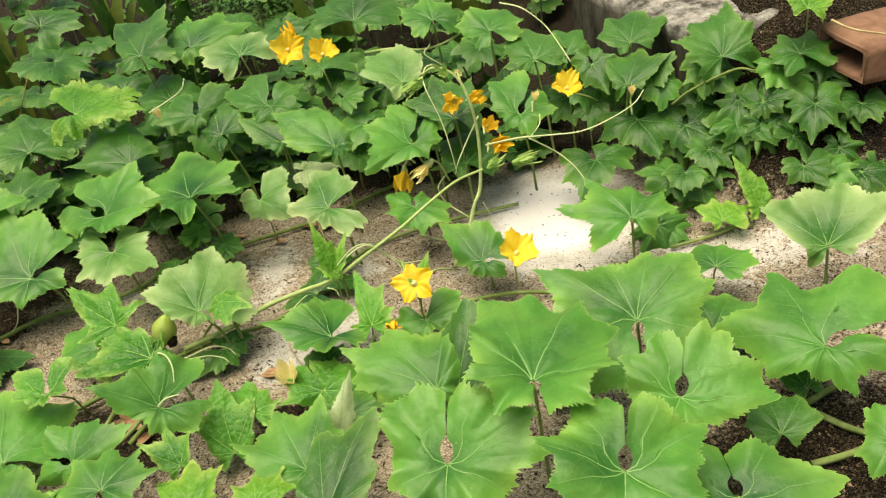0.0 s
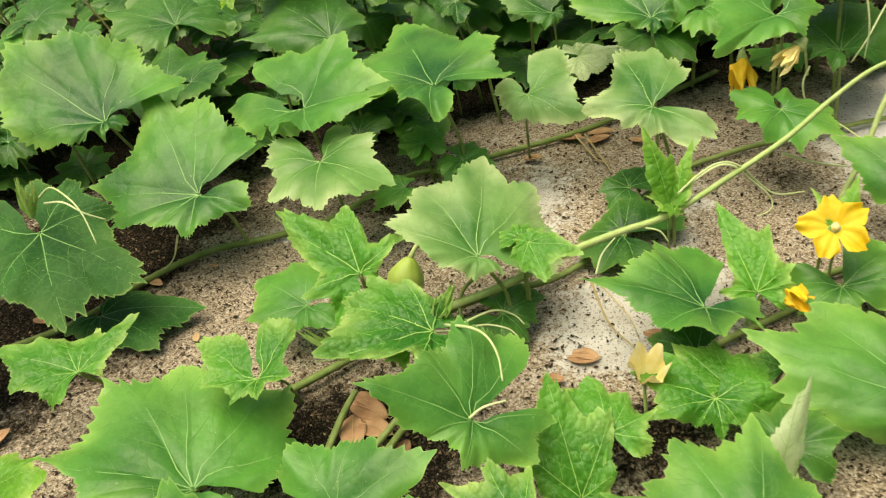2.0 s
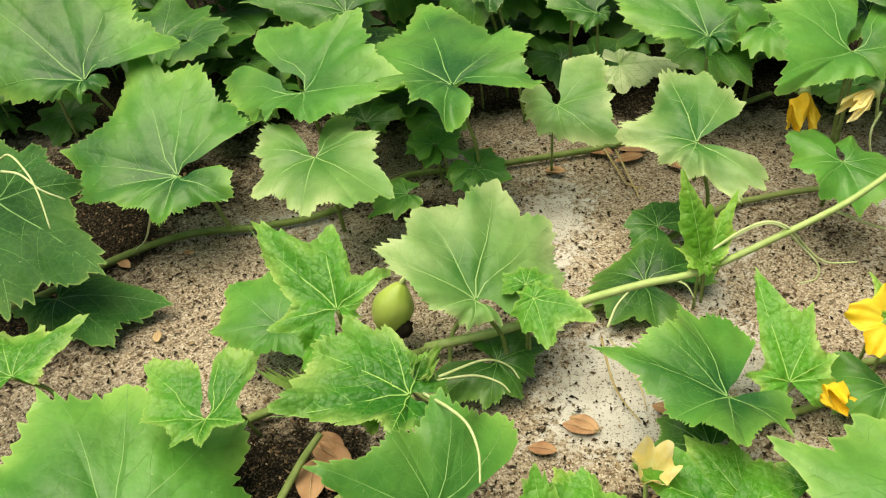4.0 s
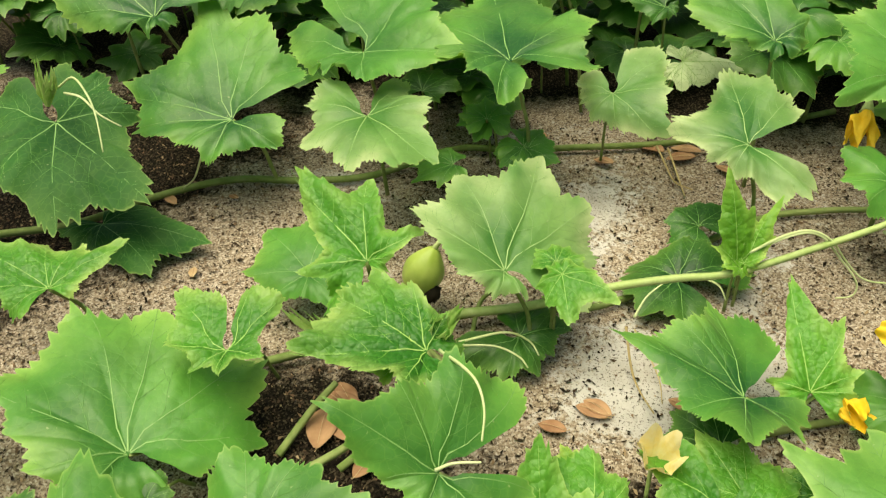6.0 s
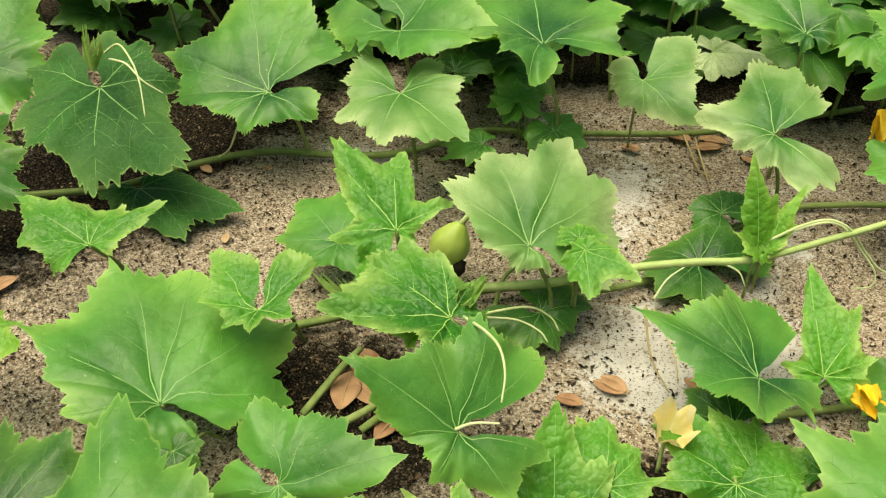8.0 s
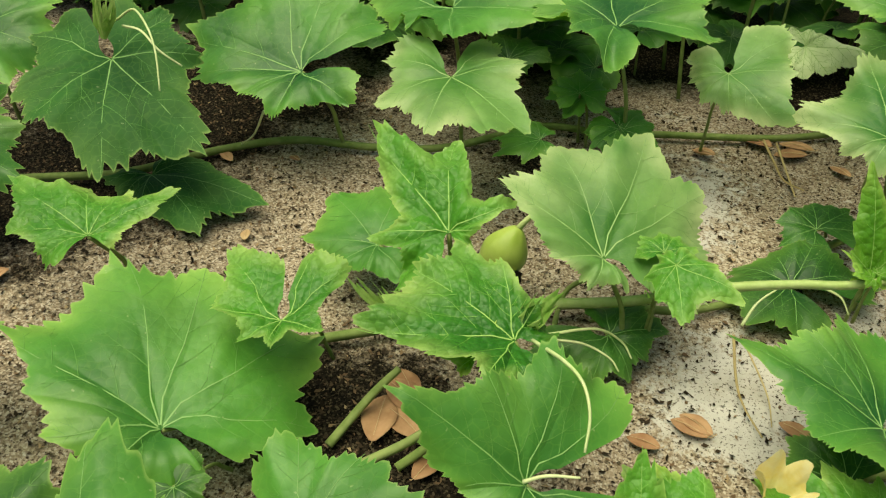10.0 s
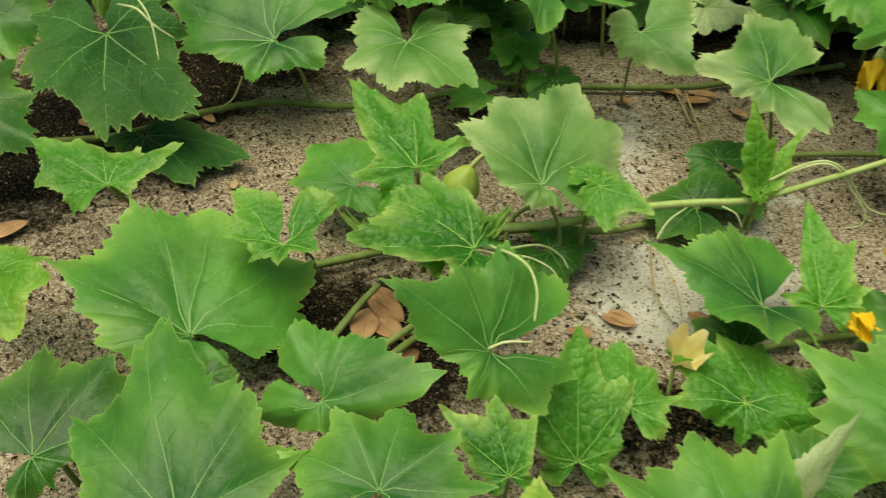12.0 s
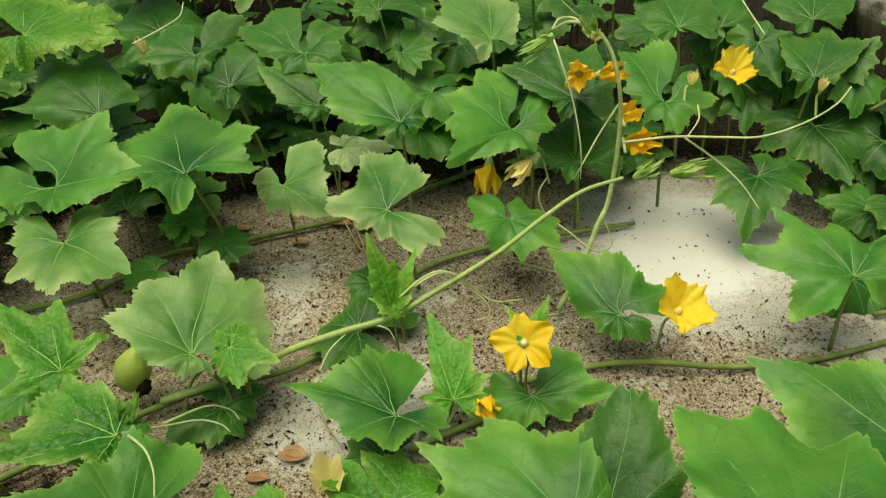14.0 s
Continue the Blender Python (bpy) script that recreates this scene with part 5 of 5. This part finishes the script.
rod("tendril", [(-0.642, 2.243, 0.380), (-0.609, 2.298, 0.380), (-0.583, 2.360, 0.380), (-0.582, 2.413, 0.390)], 0.002, 0.0011, TENDRIL, vine_back, "", 5, 7)

# green bracts over the open flower
leaf(vine_right, -0.004, 1.640, 0.135, 35, 45, 5, (7.0, 3.4, 3.4, 2.4, 2.4, 1.6, 1.6), "lime", notch=0.34, slit=20, at=(0, 28, -28, 55, -55, 95, -95))
leaf(vine_right, -0.014, 1.640, 0.135, -35, 50, -5, (6.0, 3.0, 3.0, 2.2, 2.2, 1.5, 1.5), "lime", notch=0.34, slit=20, at=(0, 28, -28, 55, -55, 95, -95))

# flowers
flower(vine_right, -0.017, 1.636, 0.134, (-0.05, -0.62, 0.62), 0.070, "open", (0.063, 1.826, 0.020), 10, "wide open golden yellow flower")
flower(vine_right, 0.203, 1.668, 0.140, (0.25, -0.40, 0.75), 0.076, "cupped", (0.196, 1.727, 0.020), 0, "half-open golden yellow flower")
flower(vine_right, 0.400, 2.113, 0.284, (0.1, -0.45, 0.7), 0.066, "cupped", (0.556, 2.281, 0.100), 20, "golden yellow cupped flower")
flower(vine_right, 0.203, 2.015, 0.222, (0.3, -0.5, 0.25), 0.088, "wilted", (0.185, 1.951, 0.240), 20, "drooping orange-yellow flower")
flower(vine_right, 0.190, 2.020, 0.266, (0.2, -0.4, 0.4), 0.066, "wilted", (0.185, 1.965, 0.280), 20, "drooping orange-yellow flower")
flower(vine_back, 0.165, 2.072, 0.322, (0.4, -0.5, 0.3), 0.07, "wilted", (0.262, 2.396, 0.100), 40, "ragged yellow flower half under a leaf")
flower(vine_back, 0.130, 2.075, 0.325, (-0.1, -0.5, 0.2), 0.09, "wilted", (0.262, 2.396, 0.100), 0, "ragged yellow flower half under a leaf")
flower(vine_back, -0.317, 2.563, 0.360, (0.2, -0.7, 0.5), 0.085, "cupped", (-0.471, 2.950, 0.100), 0, "golden yellow cupped flower")
flower(vine_back, -0.213, 2.492, 0.350, (0.2, -0.5, 0.6), 0.08, "cupped", (-0.309, 2.874, 0.100), 30, "golden yellow cupped flower")
flower(vine_back, -0.295, 2.598, 0.380, (-0.4, 0.2, 0.8), 0.07, "wilted", (-0.402, 3.065, 0.100), 30, "drooping yellow flower")
flower(vine_back, -0.026, 2.080, 0.165, (-0.1, -0.6, -0.4), 0.088, "wilted", (0.004, 2.101, 0.170), 0, "hanging orange wilted flower")
flower(vine_back, 0.040, 2.004, 0.210, (-0.5, -0.4, -0.2), 0.1, "closed", (0.079, 2.073, 0.120), 0, "closed cream-coloured spent flower")
flower(vine_front, -0.286, 1.470, 0.068, (0.1, -0.3, 0.92), 0.066, "cream", (-0.289, 1.468, 0.010), 0, "withered cream flower standing upright")
flower(vine_front, -0.086, 1.600, 0.068, (0.2, -0.5, 0.1), 0.06, "wilted", (-0.136, 1.597, 0.020), 0, "wilted orange flower")
flower(vine_back, -0.681, 2.406, 0.300, (-0.1, -0.2, 0.9), 0.06, "closed", (-0.787, 2.713, 0.100), 0, "closed cream flower bud")
flower(vine_bank, 0.549, 2.088, 0.250, (0.1, -0.2, 0.9), 0.045, "closed", (0.545, 2.079, 0.200), 0, "small yellow bud")
flower(vine_bank, 0.318, 2.073, 0.290, (0.1, -0.2, 0.9), 0.045, "closed", (0.307, 2.064, 0.260), 0, "small yellow bud")
flower(vine_right, 0.147, 2.047, 0.400, (0.1, -0.5, 0.3), 0.05, "closed", (0.154, 1.949, 0.420), 0, "small cream bud")

# shoot tips
shoot_tip(vine_front, 0.233, 1.859, 0.250, (1, -0.1, 0.15), 0.052)
shoot_tip(vine_front, 0.177, 1.855, 0.250, (0.8, 0.1, 0.5), 0.035)
shoot_tip(vine_right, 0.073, 1.968, 0.440, (-0.8, -0.3, -0.3), 0.042)
shoot_tip(vine_right, 0.127, 1.938, 0.450, (-0.2, -0.4, 0.4), 0.035)
shoot_tip(vine_back, -1.154, 1.793, 0.230, (0.2, 0.1, 0.9), 0.053)
shoot_tip(vine_front, -0.662, 1.539, 0.100, (-0.3, -0.3, 0.8), 0.055)
shoot_tip(vine_front, -0.534, 1.514, 0.160, (0.3, -0.3, 0.8), 0.055)
shoot_tip(vine_back, -0.421, 1.646, 0.120, (0, -0.3, 0.9), 0.028)

# dry leaves on the ground
dead_leaf(-1.221, 1.547, 0.06, -35)
dead_leaf(-0.952, 1.727, 0.024, 20, DEAD_PALE)
dead_leaf(-1.067, 1.885, 0.03, 60)
dead_leaf(-0.394, 2.120, 0.035, 75)
dead_leaf(-0.512, 2.182, 0.03, 80)
dead_leaf(-0.262, 2.177, 0.05, 80)
dead_leaf(-0.270, 2.152, 0.05, 110)
dead_leaf(-0.319, 2.174, 0.05, 60)
dead_leaf(-0.359, 1.580, 0.042, 70)
dead_leaf(-0.402, 1.547, 0.035, 80)
dead_leaf(-0.227, 1.604, 0.05, 60)
dead_leaf(-0.672, 1.493, 0.07, 8)
dead_leaf(-0.655, 1.529, 0.065, 60)
dead_leaf(-0.604, 1.450, 0.045, -20)
dead_leaf(-0.659, 1.546, 0.05, 40)
dead_leaf(-0.314, 2.318, 0.03, 10)
dead_leaf(0.224, 1.346, 0.05, 70)
dead_leaf(-0.644, 1.495, 0.06, 60)
dead_leaf(-1.256, 1.822, 0.04, 70)
dead_leaf(-0.970, 1.914, 0.02, 70)
dead_leaf(-0.393, 2.119, 0.03, 80)
dead_leaf(-0.254, 1.611, 0.035, 70)
dead_leaf(-0.353, 1.587, 0.04, 60)
dead_leaf(-0.056, 2.422, 0.05, 60, DEAD_PALE)
dead_leaf(-0.200, 2.129, 0.035, 50)

gourd_fruit(-0.600, 1.722, 0.072)


# ---- the leafy thicket behind and beside the clearing ----
def thicket():
    """Further gourd leaves of the back vine, set low and close."""
    rng = random.Random(5)
    for count, xs, ys, zs, sizes in THICKET:
        made = 0
        while made < count:
            x, y = rng.uniform(*xs), rng.uniform(*ys)
            if (x > 0.42 and y < 2.95) or y < 2.13 + 0.12 * math.sin(x * 5) - 0.1 * step(-0.9, -1.3, x):
                continue
            s = rng.uniform(*sizes)
            lobes = tuple(round(s * k * rng.uniform(0.85, 1.15), 1) for k in (1.15, 1.05, 1.05, 0.95, 0.95, 0.8, 0.8))
            # leaves beyond y 2.6 all take the green darkened for shade
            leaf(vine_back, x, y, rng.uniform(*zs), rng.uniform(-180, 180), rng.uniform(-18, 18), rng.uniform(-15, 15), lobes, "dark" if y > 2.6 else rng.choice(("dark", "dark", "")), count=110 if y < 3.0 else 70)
            made += 1


# how many, and over what x, y and height, of what size in cm
THICKET = [
    (40, (-1.7, 0.45), (2.1, 2.75), (0.03, 0.10), (7, 10)),
    (80, (-1.7, 0.45), (2.2, 2.75), (0.12, 0.22), (7.5, 11)),
    (34, (-2.6, -1.15), (2.0, 3.0), (0.04, 0.3), (8, 11)),
    (110, (-3.4, 1.4), (3.5, 5.4), (0.1, 0.5), (10, 14)),
    (90, (-2.6, 1.6), (2.6, 4.2), (0.0, 0.12), (8, 11)),
    (100, (-2.6, 1.6), (2.75, 4.0), (0.15, 0.33), (7, 11)),
]
thicket()


def bank_cover():
    """Small star-shaped leaves that hang close over the earth bank."""
    rng = random.Random(21)
    for _ in range(26):
        x, y = rng.uniform(0.52, 1.02), rng.uniform(1.80, 2.06)
        z = ground_height(x, y) + rng.uniform(0.02, 0.05)
        s = rng.uniform(5.5, 8.5)
        lobes = tuple(round(s * k * rng.uniform(0.85, 1.15), 1) for k in (1.3, 1.05, 1.05, 0.9, 0.9, 0.7, 0.7))
        foot = (x + 0.01, y + 0.03, ground_height(x + 0.01, y + 0.03))
        leaf(vine_bank, x, y, z, rng.gauss(185, 40), rng.uniform(-50, -20), rng.uniform(-15, 15), lobes, rng.choice(("dark", "dark", "")), foot, count=150, notch=0.38)


bank_cover()


def slab_cover():
    """Larger leaves of the bank vine that climb the slab's dark side."""
    rng = random.Random(33)
    for _ in range(16):
        x = rng.uniform(0.42, 0.80)
        y, z = 2.42 - 0.55 * (x - 0.42) - rng.uniform(0.06, 0.16), rng.uniform(0.12, 0.30)
        s = rng.uniform(6, 8.5)
        lobes = tuple(round(s * k * rng.uniform(0.85, 1.15), 1) for k in (1.25, 1.05, 1.05, 0.9, 0.9, 0.75, 0.75))
        foot = (x + 0.02, y + 0.04, ground_height(x + 0.02, y + 0.04))
        leaf(vine_bank, x, y, z, rng.gauss(190, 35), rng.uniform(-45, -15), rng.uniform(-15, 15), lobes, rng.choice(("dark", "")), foot, count=150, notch=0.26)


slab_cover()


def weed_blade(points, width, mat, parent):
    """A strap leaf along a curve, folded along its middle."""
    line = spline(points, 5)
    verts, faces = [], []
    for i, c in enumerate(line):
        u = i / (len(line) - 1)
        w = width * math.sin(math.pi * (0.08 + 0.9 * u)) ** 0.7
        ahead = (line[min(i + 1, len(line) - 1)] - line[max(i - 1, 0)]).normalized()
        across = ahead.cross(Vector((0.2, -0.9, 0.3))).normalized() * w
        verts.extend((c - across, c + Vector((0, 0.15 * w, -0.15 * w)), c + across))
        if i:
            n = 3 * i
            faces.extend(((n - 3, n - 2, n + 1, n), (n - 2, n - 1, n + 2, n + 1)))
    return meshed("strap_leaf", from_lists("strap_leaf", verts, faces), mat, parent)


def weed(x, y, height, count, mat, seed):
    """A clump of upright strap-leaved weeds."""
    rng = random.Random(seed)
    clump = tagged(new("weed_clump"), "clump of upright broad-bladed weeds in the shade", "weed", "weeds behind the vines")
    clump.location = (x, y, 0)
    for _ in range(count):
        a, r = rng.uniform(0, 6.3), rng.uniform(0, 0.08)
        bx, by, lean = r * math.cos(a), r * math.sin(a), rng.uniform(0.03, 0.16)
        h = height * rng.uniform(0.6, 1.1)
        pts = [(bx, by, -0.1), (bx + lean * 0.2 * math.cos(a), by + lean * 0.2 * math.sin(a), h * 0.5), (bx + lean * math.cos(a), by + lean * math.sin(a), h)]
        weed_blade(pts, rng.uniform(0.012, 0.024), mat if rng.random() < 0.7 else WEED, clump)


for wx, wy, wh, wn_, wm, ws in ((-1.25, 3.75, 0.42, 12, WEED_YELLOW, 1), (-0.95, 3.6, 0.46, 12, WEED, 2), (-1.6, 3.5, 0.5, 12, WEED_YELLOW, 3), (-0.3, 3.2, 0.45, 9, WEED_YELLOW, 4), (0.2, 3.3, 0.5, 10, WEED_YELLOW, 5),
                                (-2.0, 3.2, 0.45, 12, WEED, 6), (-0.55, 3.9, 0.4, 12, WEED, 7)):
    weed(wx, wy, wh, wn_, wm, ws)


def oval_shrub(x, y, height, count, seed):
    """A loose shrub: thin branches set with oval yellow-green leaves."""
    rng = random.Random(seed)
    shrub = tagged(new("oval_leaved_shrub"), "loose shrub with yellow-green oval leaves in deep shade", "shrub", "shrubs behind the vines")
    shrub.location = (x, y, ground_height(x, y))
    for b in range(4):
        a, spread = b * 1.6 + rng.uniform(-0.4, 0.4), rng.uniform(0.08, 0.2)
        ends = [Vector((0.3 * spread * f * math.cos(a) + spread * f * f * math.cos(a), spread * f * f * math.sin(a), height * f * rng.uniform(0.9, 1.05))) for f in (0, 0.35, 0.7, 1)]
        rod("branch", ends, 0.004, 0.0015, STRAW, shrub, "thin brown branch", 6, 4)
        line = spline(ends, 6)
        for k in range(count):
            at, turn = line[int(len(line) * (0.35 + 0.62 * k / count))], rng.uniform(0, 6.3)
            out = Vector((math.cos(turn), math.sin(turn), rng.uniform(-0.3, 0.6))).normalized()
            blade_of(at, out, rng.uniform(0.07, 0.11), shrub, rng)


def blade_of(at, out, length, parent, rng):
    """One oval leaf, folded a little along its midrib, with a short stalk."""
    side = out.cross(Vector((0, 0, 1))).normalized()
    up = side.cross(out)
    verts, faces, n = [], [], 9
    for i in range(n):
        u = i / (n - 1)
        w = 0.26 * length * math.sin(math.pi * min(1, 0.02 + 0.97 * u)) ** 0.8
        c = at + out * (0.012 + length * u) + up * (-0.25 * length * u * u)
        for v in (-1, -0.5, 0, 0.5, 1):
            verts.append(c + side * w * v + up * (0.3 * w * abs(v)))
        if i:
            b = 5 * (i - 1)
            faces.extend((b + k, b + k + 1, b + k + 6, b + k + 5) for k in range(4))
    return meshed("oval_leaf", from_lists("oval_leaf", verts, faces), WEED_OVAL if rng.random() < 0.6 else WEED, parent)


for wx, wy, wh, ws in ((-1.32, 2.72, 0.42, 11), (-1.62, 2.80, 0.46, 12), (-1.15, 3.0, 0.40, 13)):
    oval_shrub(wx, wy, wh, 4, ws)


def small_leaved_bush():
    """A low cushion of tiny leaves behind the flowers."""
    rng = random.Random(9)
    verts, faces = [], []
    for _ in range(2600):
        x, y = rng.gauss(-0.62, 0.33), rng.gauss(3.75, 0.25)
        top = 0.30 - 0.5 * (x + 0.6) ** 2 - 0.6 * (y - 3.75) ** 2
        z = max(-0.08, top * rng.uniform(0.3, 1.05))
        a, s, t = rng.uniform(0, 6.3), rng.uniform(0.009, 0.018), rng.uniform(-0.6, 0.6)
        ca, sa = math.cos(a), math.sin(a)
        b = len(verts)
        for px, py in ((0, -1), (0.55, 0), (0, 1), (-0.55, 0)):
            verts.append((x + s * (ca * px - sa * py), y + s * (sa * px + ca * py), z + s * t * py + (0.25 * s if px else 0)))
        faces.append((b, b + 1, b + 2, b + 3))
    tagged(meshed("small_leaved_bush", from_lists("small_leaved_bush", verts, faces), WEED), "low dark cushion of tiny-leaved ground cover", "bush", kind="stuff")


small_leaved_bush()
